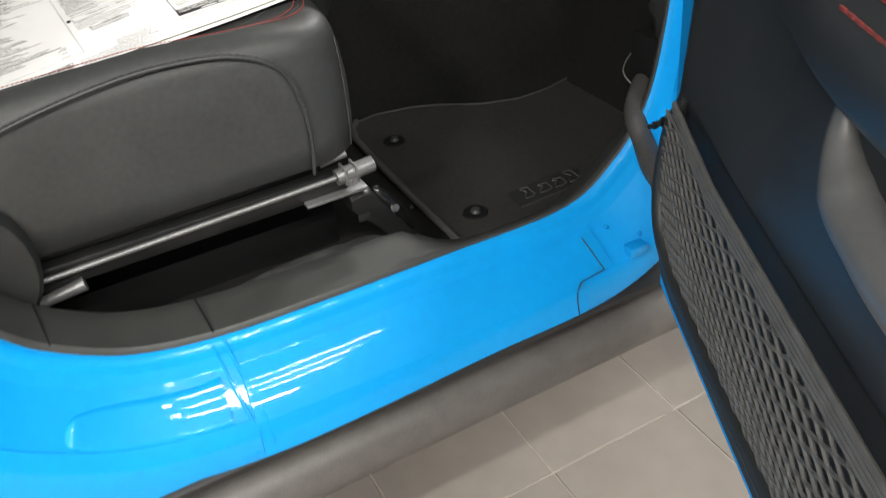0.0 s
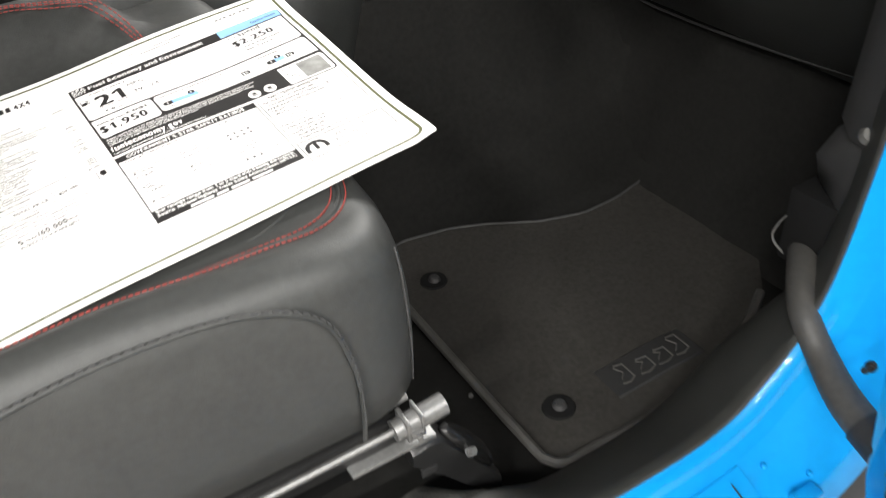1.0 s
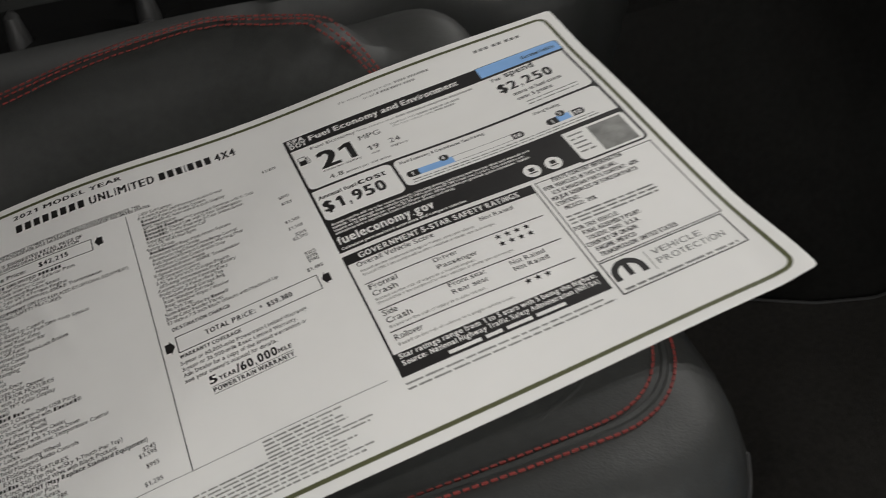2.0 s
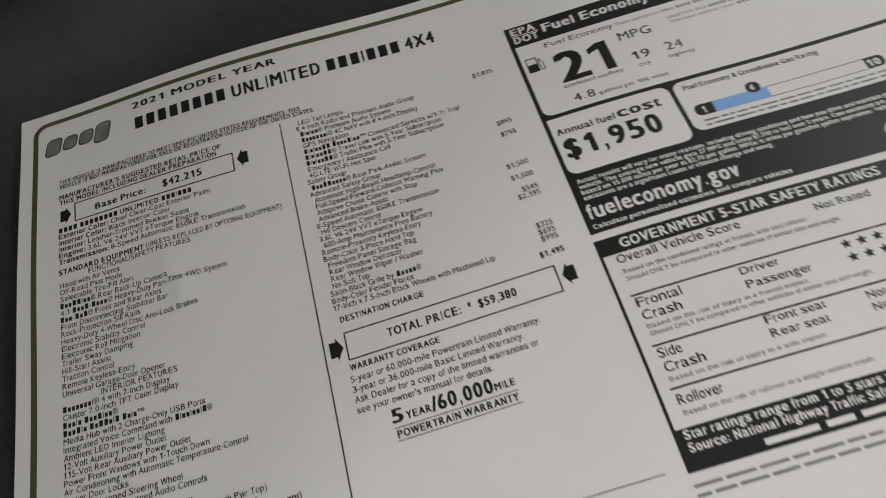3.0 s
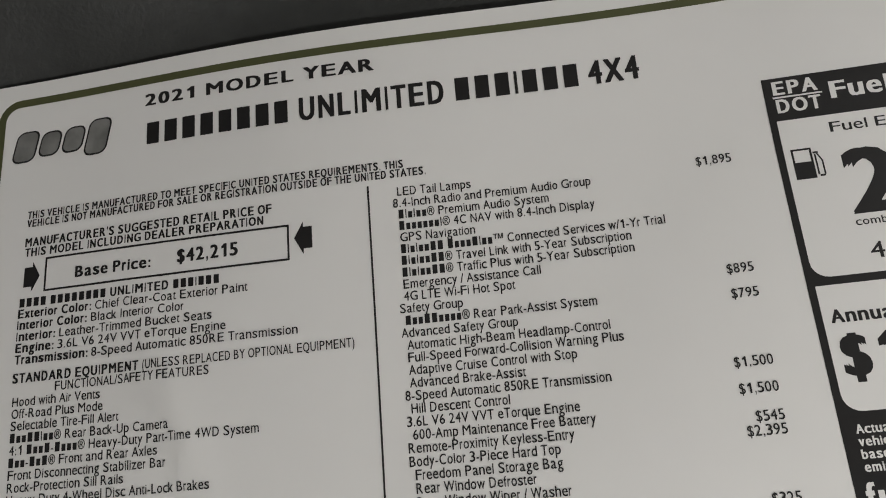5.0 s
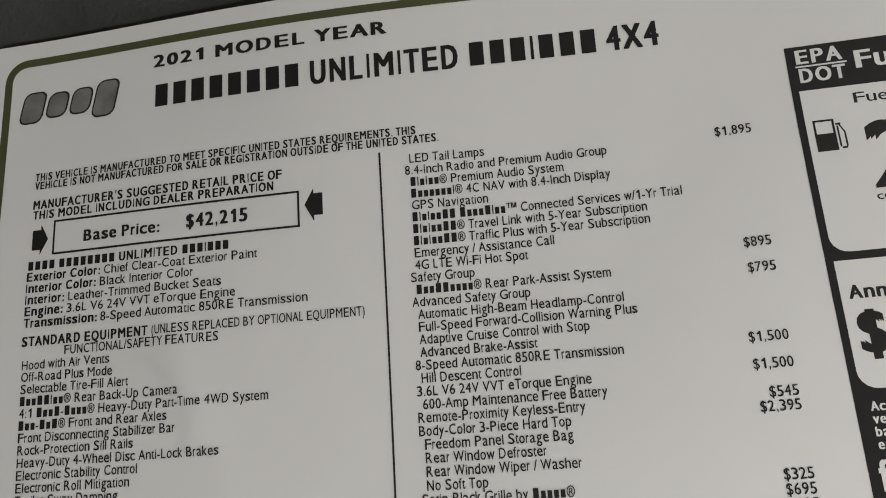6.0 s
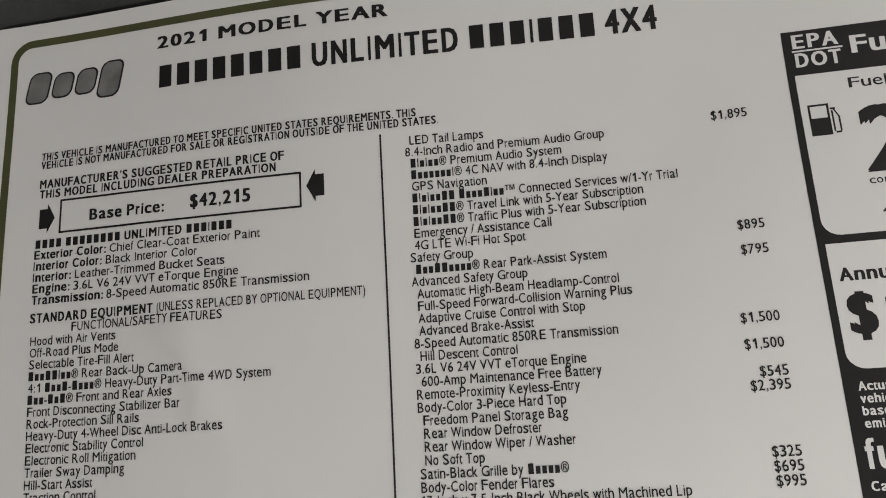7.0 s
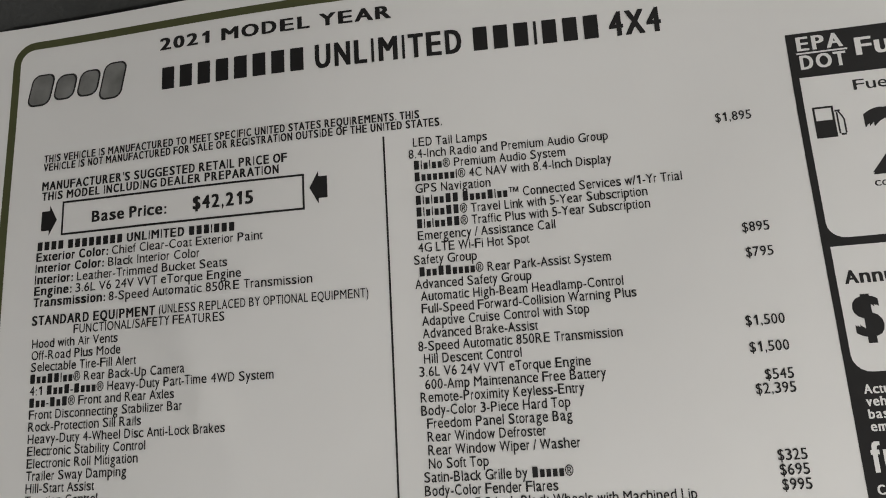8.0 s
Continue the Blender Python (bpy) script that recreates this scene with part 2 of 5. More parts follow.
part("pillar_skin", bm, BLUE, car, "blue painted centre pillar foot")
# overlapping sill skin that ends in a stepped notch
bm = bmesh.new()
FACE = []
for k in range(11):
    t = k / 10
    crown = 0.0022 * 4 * t * (1 - t)
    FACE.append((lerp(0.0270, 0.0700, t) - 0.74 * crown, lerp(0.0440, -0.0028, t) - 0.67 * crown))
FULL = [(0.0285, 0.0452), *FACE, (0.0728, -0.0050), (0.0985, -0.0146), (0.101, -0.0125), (0.080, -0.0030), (0.0300, 0.0430)]
TAIL = FULL[:11] + [(lerp(0.0662, 0.0675, k / 3), lerp(0.0030, 0.0055, k / 3)) for k in range(len(FULL) - 12)] + FULL[-1:]
rings = sweep_opening(FULL, sill_run(0.138, 0.549))
for ring in rings:
    ring[13:15] = [q + hem_drop(ring[0].x) for q in ring[13:15]]
loft(bm, rings + sweep_opening(TAIL, sill_run(0.5494, 0.584, 6)))
part("sill_skin", bm, BLUE, car, "blue overlapping sill panel with a stepped end")
bm = bmesh.new()
SEAM = [(0.575, 0.0345), (0.580, 0.050), (0.5850, 0.0662), (0.5505, 0.0652), (0.5415, 0.0735), (0.5385, 0.0850), (0.5370, 0.0985)]
SEAM = [(x, (0.0465 - (o - 0.028) * 1.104 if o < 0.07 else 0.001 - (o - 0.0705) * 0.43) - 0.0047, (0.684 if x > 0.57 else 0.677) - o) for x, o in SEAM]
for p, q in zip(SEAM, SEAM[1:]):
    tube(bm, [p, q], 0.0007, 6)
part("panel_seam", bm, RUBBER, car, "dark seam at the end of the sill panel")
bm = bmesh.new()
box(bm, 0.616, 0.642, -0.013, 0.004, 0.628, 0.641, 0.002)
part("sill_clip", bm, BLUE, car, "small blue clip block on the sill")
for cx, cy, cz in ((0.611, 0.030, 0.655), (0.630, 0.032, 0.653), (0.645, 0.006, 0.645)):
    bm = bmesh.new()
    bmesh.ops.create_uvsphere(bm, u_segments=10, v_segments=8, radius=0.0030, matrix=Matrix.Translation((cx - 0.001, cy + 0.001, cz - 0.001)))
    part("sill_stud", bm, BLUE, car, "small painted stud")
bm = bmesh.new()
for xg in (0.121, 0.1345):
    tube(bm, [(xg + d, y - 0.0004, 0.6865 - o) for o, y, d in ((0.003, 0.059, -0.003), (0.0135, 0.0547, -0.002), (0.0175, 0.0525, -0.001), (0.0265, 0.0475, 0.0), (0.045, 0.0272, 0.003), (0.0615, 0.0090, 0.006), (0.0705, -0.0010, 0.008), (0.0985, -0.0124, 0.008))], 0.0017, 6)
part("seam_bead", bm, BLUE, car, "raised blue panel seam")
def run_at(tab, v):
    return float(np.interp(v, [p[0] for p in tab], [p[1] for p in tab]))


# raised field of the sill with a rounded rear end
UPPER = ((-0.0065, 0.0570), (-0.006, 0.0530), (-0.0035, 0.0465), (0.001, 0.0430), (0.0155, 0.0385), (0.036, 0.0355), (0.099, 0.034), (0.118, 0.032))
LOWER = ((-0.0065, 0.0580), (-0.0055, 0.0620), (-0.003, 0.0650), (0.009, 0.0680), (0.03, 0.0690), (0.118, 0.0690))
low = [p for p in OPEN if p.z < 0.80 and p.x < 0.3]
bm, rings = bmesh.new(), []
for x in [-0.0065, -0.0062, -0.0056, -0.0045, -0.003, -0.001, 0.002, 0.006, 0.011] + list(np.linspace(0.018, 0.118, 16)):
    zz = [run_at([(p.x, p.z) for p in low], x + e) for e in (-0.004, 0.0, 0.004)]
    n = Vector((zz[2] - zz[0], 0, -0.008)).normalized()
    a, c = run_at(UPPER, x), run_at(LOWER, x)
    high = 0.0030 * sstep(-0.0068, -0.002, x)
    ring = []
    for f, k in ((0.0, -0.4), (0.0, 0.0), (0.04, 0.45), (0.09, 0.9), (0.15, 1.0), (0.5, 1.0), (0.85, 1.0), (0.93, 0.9), (0.97, 0.45), (1.0, 0.0), (1.0, -0.4)):
        o = lerp(a, c, f)
        y = 0.046 - (o - 0.028) * 1.104
        lift = high * k if k >= 0 else -0.0012
        ring.append(Vector((float(x), y - 0.67 * lift, zz[1])) + n * (o - 0.74 * lift))
    rings.append(ring)
loft(bm, rings)
part("raised_field", bm, BLUE, car, "raised blue field of the sill with a rounded end")
bm = bmesh.new()
loft(bm, [[(x, 0.085, 0.60), (x, 0.085, 0.55), (x, -0.005, 0.555), (x, -0.012, 0.570), (x, 0.0, 0.578), (x, 0.04, 0.59)] for x in np.linspace(-0.9, 1.3, 30)])
part("pinch_weld", bm, RUBBER, car, "black underbody sealing along the sill")
bm = bmesh.new()
loft(bm, [[(x, 0.018 + 0.033 * math.cos(a), 0.487 + 0.040 * math.sin(a)) for a in np.linspace(0, 2 * math.pi, 13)[:-1]] for x in np.linspace(-0.9, 1.3, 12)])
loft(bm, [[(x, 0.09 + 0.02 * math.cos(a), 0.50 + 0.02 * math.sin(a)) for a in np.linspace(0, 2 * math.pi, 9)[:-1]] for x in np.linspace(-0.9, 1.3, 4)])
part("rock_rail", bm, RAILCOAT, car, "matte dark grey rock rail below the sill")
# inner trim along the opening
bm = bmesh.new()
loft(bm, sweep_trim())
trim = part("sill_trim", bm, TRIM, car, "black grained plastic sill trim")
for xg, up in ((0.124, 0.0), (-0.022, 0.055)):
    bm = bmesh.new()
    tube(bm, [(xg, 0.068, 0.693 + up), (xg - 0.002, 0.10, 0.7025 + up), (xg - 0.004, 0.122, 0.708 + up)], 0.0010, 6)
    part("trim_joint", bm, DEEPBLACK, car)
# floor pan, tunnel, toe board
bm = bmesh.new()
rings = []
for x in np.linspace(-0.7, 1.25, 60):
    up = 0.9 * max(0, x - 0.93) + 0.25 * sstep(0.9, 0.99, x)
    ring = []
    for y in np.linspace(0.10, 1.5, 70):
        tun = 0.30 * sstep(0.585 - 0.09 * sstep(0.6, 0.8, x), 0.74, y) * (1 - sstep(0.98, 1.15, y))
        under = 0.055 * sstep(0.47, 0.35, x) * sstep(0.12, 0.2, y)
        z = 0.583 + max(tun, up) + under * 0.4 + 0.004 * noise.noise(Vector((x * 9, y * 9, 0))) + 0.003 * noise.noise(Vector((x * 40, y * 40, 5)))
        ring.append((float(x), float(y), z))
    rings.append(ring)
loft(bm, rings, closed=False)
bmesh.ops.solidify(bm, geom=bm.faces[:], thickness=0.012)
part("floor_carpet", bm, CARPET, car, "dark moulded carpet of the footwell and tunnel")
# carpet edge; the light from the door opening is put into its paler colour
bm = bmesh.new()
rings = []
for x in np.linspace(-0.10, 0.385, 60):
    wide = 0.030 + 0.020 * sstep(0.10, 0.26, x) + 0.006 * noise.noise(Vector((x * 30, 1, 0))) - 0.03 * sstep(0.33, 0.385, x)
    ring = []
    for k in range(9):
        y = 0.132 + wide * k / 8
        ring.append((float(x), y, 0.6800 - 0.035 * (1 - sstep(-0.12, 0.10, x)) - 0.012 * sstep(0.34, 0.415, x) - 0.020 * (k / 8) ** 2 + 0.003 * noise.noise(Vector((x * 50, y * 50, 2)))))
    ring.append((float(x), 0.132 + wide, 0.60))
    rings.append(ring)
loft(bm, rings, closed=False)
bmesh.ops.solidify(bm, geom=bm.faces[:], thickness=0.004)
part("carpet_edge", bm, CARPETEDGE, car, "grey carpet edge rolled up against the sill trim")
# closing shell of the cabin
for nm, b in (("roof", (-1.3, 0.72, 0.06, 1.62, 1.70, 1.76)), ("rear_wall", (-1.34, -1.3, 0.06, 1.62, 0.55, 1.74)), ("far_side", (-1.3, 1.3, 1.58, 1.62, 0.55, 1.22)), ("near_quarter", (-1.3, -0.2, 0.075, 0.11, 0.55, 1.72)), ("cowl_side", (0.775, 1.3, 0.02, 0.075, 0.60, 1.20))):
    bm = bmesh.new()
    box(bm, *b, 0.008)
    part(nm, bm, BLUE if nm in ("cowl_side",) else LINING, car)
# unseen body blocks; hood and front fenders added to shade the floor from front lamps
for nm, b in (("engine_hood", (1.28, 2.36, 0.30, 1.38, 0.74, 1.17)), ("front_fender", (1.24, 2.28, -0.02, 0.30, 0.87, 0.93)), ("front_fender", (1.24, 2.28, 1.38, 1.70, 0.87, 0.93)), ("rear_body", (-2.30, -1.33, 0.30, 1.38, 0.55, 1.20)), ("rear_fender", (-2.26, -1.36, -0.02, 0.30, 0.87, 0.93)), ("rear_fender", (-2.26, -1.36, 1.38, 1.70, 0.87, 0.93))):
    bm = bmesh.new()
    box(bm, *b, 0.03, 4)
    part(nm, bm, BLUE, car)


def wheel(x, y):
    """Road wheel: black rim with a hub, and a treaded tyre as its sub-part."""
    bm = bmesh.new()
    loft(bm, [[(x + r * math.cos(a), y + w, 0.41 + r * math.sin(a)) for a in np.linspace(0, 2 * math.pi, 33)[:-1]] for r, w in ((0.03, -0.10), (0.07, -0.10), (0.08, -0.06), (0.17, -0.05), (0.22, -0.10), (0.225, 0.10), (0.16, 0.10), (0.03, 0.08))])
    rim = part("wheel", bm, DARKSTEEL, car, "black alloy road wheel")
    bm = bmesh.new()
    prof = [(0.222, -0.10), (0.26, -0.125), (0.33, -0.130), (0.385, -0.120), (0.405, -0.100), (0.409, -0.05), (0.410, 0.0), (0.409, 0.05), (0.405, 0.10), (0.385, 0.12), (0.33, 0.13), (0.26, 0.125), (0.222, 0.10)]
    rings = [[(x + r * math.cos(a), y + w, 0.41 + r * math.sin(a)) for r, w in prof] for a in np.linspace(0, 2 * math.pi, 61)]
    loft(bm, rings, closed=False)
    for k in range(44):
        a = 2 * math.pi * k / 44
        for w in (-0.07, 0.07):
            m = Matrix.Translation((x + 0.404 * math.cos(a), y + w, 0.41 + 0.404 * math.sin(a))) @ Matrix.Rotation(-a, 4, "Y") @ Matrix.Diagonal((0.012, 0.075, 0.034, 1))
            bmesh.ops.create_cube(bm, size=1, matrix=m)
    part("tyre", bm, RUBBER, rim, "black rubber tyre")


for wx in (1.70, -1.78):
    for wy in (0.12, 1.56):
        wheel(wx, wy)
bm = bmesh.new()
loft(bm, [[(1.20, y, 0.60), (1.22, y, 0.60), (1.22, y, 1.16), (1.20, y, 1.16)] for y in (0.06, 1.6)])
part("firewall", bm, LINING, car)
# kick panel with the wiring grommet, and pillar trim above
bm = bmesh.new()
loft(bm, [[(0.700, 0.084, z), (0.745, 0.080, z), (0.90, 0.092, z), (0.95, 0.105, z), (0.95, 0.125, z), (0.76, 0.118 + k, z), (0.715, 0.112 + k, z), (0.703, 0.10, z)] for z, k in ((0.59, 0.0), (0.66, 0.002), (0.74, 0.004))])
bmesh.ops.translate(bm, verts=bm.verts[:], vec=(0.034, 0, 0))
part("kick_panel", bm, PLASTIC, car, "black plastic kick panel")
bm = bmesh.new()
loft(bm, [[(0.694 + f, 0.072, z), (0.76, 0.074, z), (0.92, 0.085, z), (0.93, 0.125 + k, z), (0.78, 0.136 + k, z), (0.725 + f, 0.128 + k, z), (0.703 + f, 0.105, z)] for z, k, f in ((0.836, 0.0, 0), (0.845, 0.012, -0.003), (0.87, 0.02, -0.004), (0.90, 0.008, 0), (0.905, 0, 0.004))])
bmesh.ops.translate(bm, verts=bm.verts[:], vec=(0.034, 0, 0))
part("cowl_trim", bm, GREYPLASTIC, car, "charcoal plastic trim with a rounded bulge")
bm = bmesh.new()
loft(bm, [[(0.694 + f, 0.072, z), (0.75 + f, 0.074, z), (0.80 + f, 0.09, z), (0.79 + f, 0.13, z), (0.73 + f, 0.138, z), (0.704 + f, 0.11, z)] for z, f in ((0.908, 0.0), (1.05, 0.01), (1.2, 0.015), (1.69, -0.05))])
bmesh.ops.translate(bm, verts=bm.verts[:], vec=(0.034, 0, 0))
part("pillar_trim", bm, GREYPLASTIC, car, "charcoal plastic pillar trim")

# solid near-black block; its colour stands for the shade in the wiring recess
bm = bmesh.new()
box(bm, 0.732, 0.775, 0.085, 0.150, 0.762, 0.842, 0.003)
part("wiring_recess", bm, DEEPBLACK, car, "black recess behind the wiring boot")
bm = bmesh.new()
tube(bm, smooth_path([(0.731, 0.147, 0.812), (0.728, 0.152, 0.800), (0.726, 0.154, 0.788), (0.728, 0.150, 0.778), (0.734, 0.142, 0.768)], 6), lambda t: 0.0007 + 0.0009 * t, 8)
part("recess_rim", bm, SILVER, car, "bare thin edge of the wiring recess")
bm = bmesh.new()
disc(bm, (0.738, 0.094, 0.918), 0.0085, 0.007, (-0.5, -0.5, 0.7), 16, 0.006)
part("trim_cap", bm, SILVER, car, "small pale cap on the pillar trim")

# ---- wiring boot from the pillar to the door ----
boot = thing("wiring_boot", "bent grey rubber wiring boot between pillar and door", "boot")
bm = bmesh.new()
P = smooth_path([(0.765, 0.150, 0.775), (0.724, 0.114, 0.778), (0.684, 0.077, 0.768), (0.673, 0.045, 0.747), (0.656, 0.003, 0.735), (0.645, -0.045, 0.728)], 14)
tube(bm, P, lambda t: 0.0142 + 0.00022 * math.sin(t * 260) - 0.003 * (1 - sstep(0.0, 0.3, t)) + 0.0012 * math.sin(t * 9), 16)
part("sleeve", bm, BOOTRUBBER, boot)
bm = bmesh.new()
tube(bm, P[-8:], lambda t: 0.0175, 14)
part("collar", bm, RUBBER, boot)
for hx, hy, hz, hr in ((0.613, -0.052, 0.835, 0.0040), (0.630, -0.020, 0.812, 0.0030)):
    hbolt = thing("hinge_bolt", "small dark steel hinge bolt on the blue door edge", "bolt", group="hinge bolts")
    bm = bmesh.new()
    disc(bm, (hx, hy, hz), hr * 1.5, 0.003, (-0.9, -0.1, 0.2), 18)
    disc(bm, (hx - 0.002, hy, hz), hr, 0.009, (-0.9, -0.1, 0.2), 6)
    part("head", bm, DARKSTEEL, hbolt)

# ---- open door ----
DX, DY, DA = 0.60, -0.07, radians(64)
door = new("car_door")
door.parent = car
tagged(door, "open blue car door with black inner panel")
DOOR = Matrix(((-math.cos(DA), -math.sin(DA), 0, DX), (-math.sin(DA), math.cos(DA), 0, DY), (0, 0, 1, 0), (0, 0, 0, 1)))


def door_part(name, bm, mat, label=""):
    bm.transform(DOOR)
    bmesh.ops.recalc_face_normals(bm, faces=bm.faces[:])
    return part(name, bm, mat, door, label)


def line_at(tab, v):
    return float(np.interp(v, [p[0] for p in tab], [p[1] for p in tab]))


def shell_front(z):
    return line_at(((0.63, 0.03), (0.66, 0.005), (0.71, -0.035), (0.80, -0.058), (0.90, -0.042), (1.08, -0.028), (1.20, -0.02)), z)


def panel_front(z):
    return line_at(((0.852, 0.012), (0.872, 0.026), (0.893, 0.040), (0.95, 0.048), (1.02, 0.056), (1.064, 0.068), (1.2, 0.09)), z)


# local axes: x along the door from the hinge, y towards the cabin side, z up
bm = bmesh.new()
loft(bm, [[(s if s > 0.1 else s + shell_front(z), yy, z) for yy, z in ((-0.10, 0.637), (-0.012, 0.637), (-0.004, 0.647), (-0.007, 0.67), (-0.014, 0.71), (-0.018, 0.80), (-0.018, 0.90), (-0.012, 1.0), (-0.014, 1.08), (-0.03, 1.20), (-0.10, 1.20), (-0.115, 0.9))] for s in (0.0, 0.006, 0.3, 0.7, 0.95)])
door_part("shell", bm, BLUE, "blue painted door shell")
bm = bmesh.new()
rings = []
for s in [-0.012, -0.006, 0.0, 0.01, 0.03, 0.06] + list(np.linspace(0.1, 0.24, 6)) + list(np.linspace(0.26, 0.34, 9)) + list(np.linspace(0.37, 0.93, 16)):
    e = sstep(-0.012, 0.012, s)
    cut = 0.688 + 0.07 * (1 - sstep(0.0, 0.075, s))
    prof = [(-0.005, cut), (0.010, cut + 0.004), (0.014, cut + 0.012), (0.010, cut + 0.022), (-0.005, cut + 0.03), (-0.008, 0.84), (-0.008, 0.872), (-0.004, 0.886), (0.004, 0.895), (0.013, 0.91), (0.016, 0.95), (0.018, 1.0), (0.020, 1.046), (0.032, 1.054), (0.040, 1.066), (0.043, 1.09), (0.041, 1.105), (0.034, 1.122), (0.014, 1.145), (0.0, 1.19), (-0.02, 1.205)]
    g = 0.35 + 0.65 * sstep(0.02, 0.22, s)
    arm = 0.35 + 0.65 * sstep(0.20, 0.39, s)
    fade = 1 - sstep(0.0, 0.32, s)
    rings.append([(float(s) + panel_front(z) * fade, (yy * (arm if z > 0.93 else g) if z > 0.88 else yy) * e - 0.002, z) for yy, z in prof])
loft(bm, rings, closed=False)
bmesh.ops.solidify(bm, geom=bm.faces[:], thickness=-0.003)
door_part("inner_panel", bm, DOORSKIN, "soft black moulded inner door panel")
bm = bmesh.new()
tube(bm, smooth_path([(0.058, 0.004, 0.902), (0.047, 0.009, 0.872), (0.040, 0.012, 0.83), (0.042, 0.014, 0.79), (0.062, 0.016, 0.760), (0.098, 0.016, 0.743), (0.17, 0.016, 0.735), (0.5, 0.016, 0.737), (0.9, 0.016, 0.74)], 8), lambda t: 0.0095 * (0.45 + 0.55 * min(1.0, t * 9)), 10)
door_part("pocket_frame", bm, PLASTIC, "black plastic rim of the net pocket")


def net_left(z):
    return 0.044 + 0.055 * max(0.0, (0.885 - z) / 0.143) ** 3


bm = bmesh.new()
rows, cell = 25, 0.0145
for k in range(rows):
    z0 = 0.742 + (0.883 - 0.742) * k / (rows - 1)
    n = int(0.9 / cell * 6)
    pts = []
    for i in range(n + 1):
        s = net_left(z0) + (0.9 - net_left(z0)) * i / n
        ph = s / cell * math.pi + (math.pi if k % 2 else 0)
        dz = 0.0029 * math.sin(ph) if 0 < k < rows - 1 else 0.0
        bulge = 0.016 + 0.012 * math.sin(math.pi * (z0 - 0.735) / 0.165) * sstep(0.0, 0.2, s)
        pts.append((s, bulge, z0 + dz))
    tube(bm, pts, 0.00185, 5, 1.0, (0, 1, 0))
door_part("net", bm, NET, "grey stretched diamond net")
bm = bmesh.new()
for dz in (0.0, 0.005, 0.010, 0.015):
    tube(bm, [(0.050, 0.012, 0.878 + dz), (0.2, 0.024, 0.879 + dz), (0.5, 0.026, 0.880 + dz), (0.9, 0.026, 0.880 + dz)], 0.0027, 8)
door_part("net_hem", bm, NET, "grey elastic hem of the net")
bm = bmesh.new()
for dz, dy in ((1.106, 0.0405), (1.119, 0.0362)):
    stitches(bm, [(0.375, dy + 0.0012, dz), (0.93, dy + 0.001, dz)], 0.006, 0.003, 0.0009)
door_part("red_stitching", bm, REDTHREAD, "red contrast stitching")
bm = bmesh.new()
tube(bm, smooth_path([(0.362, 0.021, 1.056), (0.372, 0.023, 1.030), (0.392, 0.025, 1.012), (0.422, 0.026, 1.003), (0.50, 0.028, 0.998), (0.75, 0.028, 1.004)], 8), lambda t: 0.005 + 0.012 * min(1.0, t * 2.5), 12)
door_part("pull_handle", bm, SILVER, "satin grey pull handle")

# ---- shape of the price sheet, which rests on the seat ----
ORG, UDIR, VDIR = Vector((0.0001, 0.4397, 0.9601)), Vector((0.99534, 0.05993, 0.07555)), Vector((-0.07079, 0.9861, 0.15029))
NDIR = UDIR.cross(VDIR)
# gentle waves of the sheet in mm, column by column from its left to its right end, each from the top down
WAVES = [-9.3, 2.5, -6.8, 3.4, -5.2, 3.2, 1.4, -0.6, -2.7, 1.4, 0.7, -7.5, 2.6, -1.2, 2.9, -7.0, 8.6, -3.3, 8.9, -5.9, 6.7, -12.0, 8.8, -6.6, 4.9, -3.5, 5.1, -2.1, -1.3, 4.0]


def sheet_lift(u, v):
    w = 0.0
    for k, a in enumerate(WAVES):
        cu, cv = -20 + 80 * (k // 5), (50, -20, -90, -160, -220)[k % 5]
        w += a * math.exp(-((u - cu) ** 2 + (v - cv) ** 2) / 8100)
    # faint creases left by handling
    for cu, cv, lean, wide, tall, deep in ((40.0, -48.0, -0.38, 5.5, 30.0, 1.1), (40.2, -60.3, 0.15, 2.0, 5.5, 0.42), (30.5, -39.0, -0.9, 3.0, 9.0, 0.55), (140.0, -20.0, 0.5, 11.0, 36.0, 0.40), (95.0, -150.0, 0.5, 10.0, 40.0, 0.45)):
        du, dv = u - cu, v - cv
        w += deep * math.exp(-((du - lean * dv) / wide) ** 2 - (dv / tall) ** 2)
    return w + 4.0 * sstep(385, 412, u) * sstep(-150, -215, v) + 3.0 * sstep(0, 60, v) * sstep(120, 280, u)


def on_sheet(u, v, h=0.0):
    """Place of a point of the sheet, u and v in mm from the corner of the base price box."""
    return ORG + UDIR * (u * 0.001) + VDIR * (v * 0.001) + NDIR * ((sheet_lift(u, v) + h) * 0.001)


LEFT, RIGHT, TOP, BOTTOM = -26.3, 410.4, 58.2, -219.0


def sheet_height(x, y):
    """Height of the sheet over a place of the plan, and how far in mm that place lies outside it."""
    det = UDIR.x * VDIR.y - UDIR.y * VDIR.x
    dx, dy = x - ORG.x, y - ORG.y
    u, v = 1000 * (dx * VDIR.y - dy * VDIR.x) / det, 1000 * (dy * UDIR.x - dx * UDIR.y) / det
    out = max(LEFT - u, u - RIGHT, BOTTOM - v, v - TOP, 0.0)
    return on_sheet(min(max(u, LEFT), RIGHT), min(max(v, BOTTOM), TOP)).z, out


# ---- front passenger seat ----
seat = new("car_seat")
seat.parent = car
tagged(seat, "black leather front seat with red stitching")


def paper_plane(x, y):
    return 0.8971 + 0.0588 * x + 0.1459 * y


FAR_SEAM = ((-0.15, 0.528), (-0.05, 0.541), (0.0, 0.550), (0.036, 0.560), (0.077, 0.573), (0.12, 0.580), (0.17, 0.581), (0.21, 0.564), (0.24, 0.548), (0.265, 0.524), (0.285, 0.490))


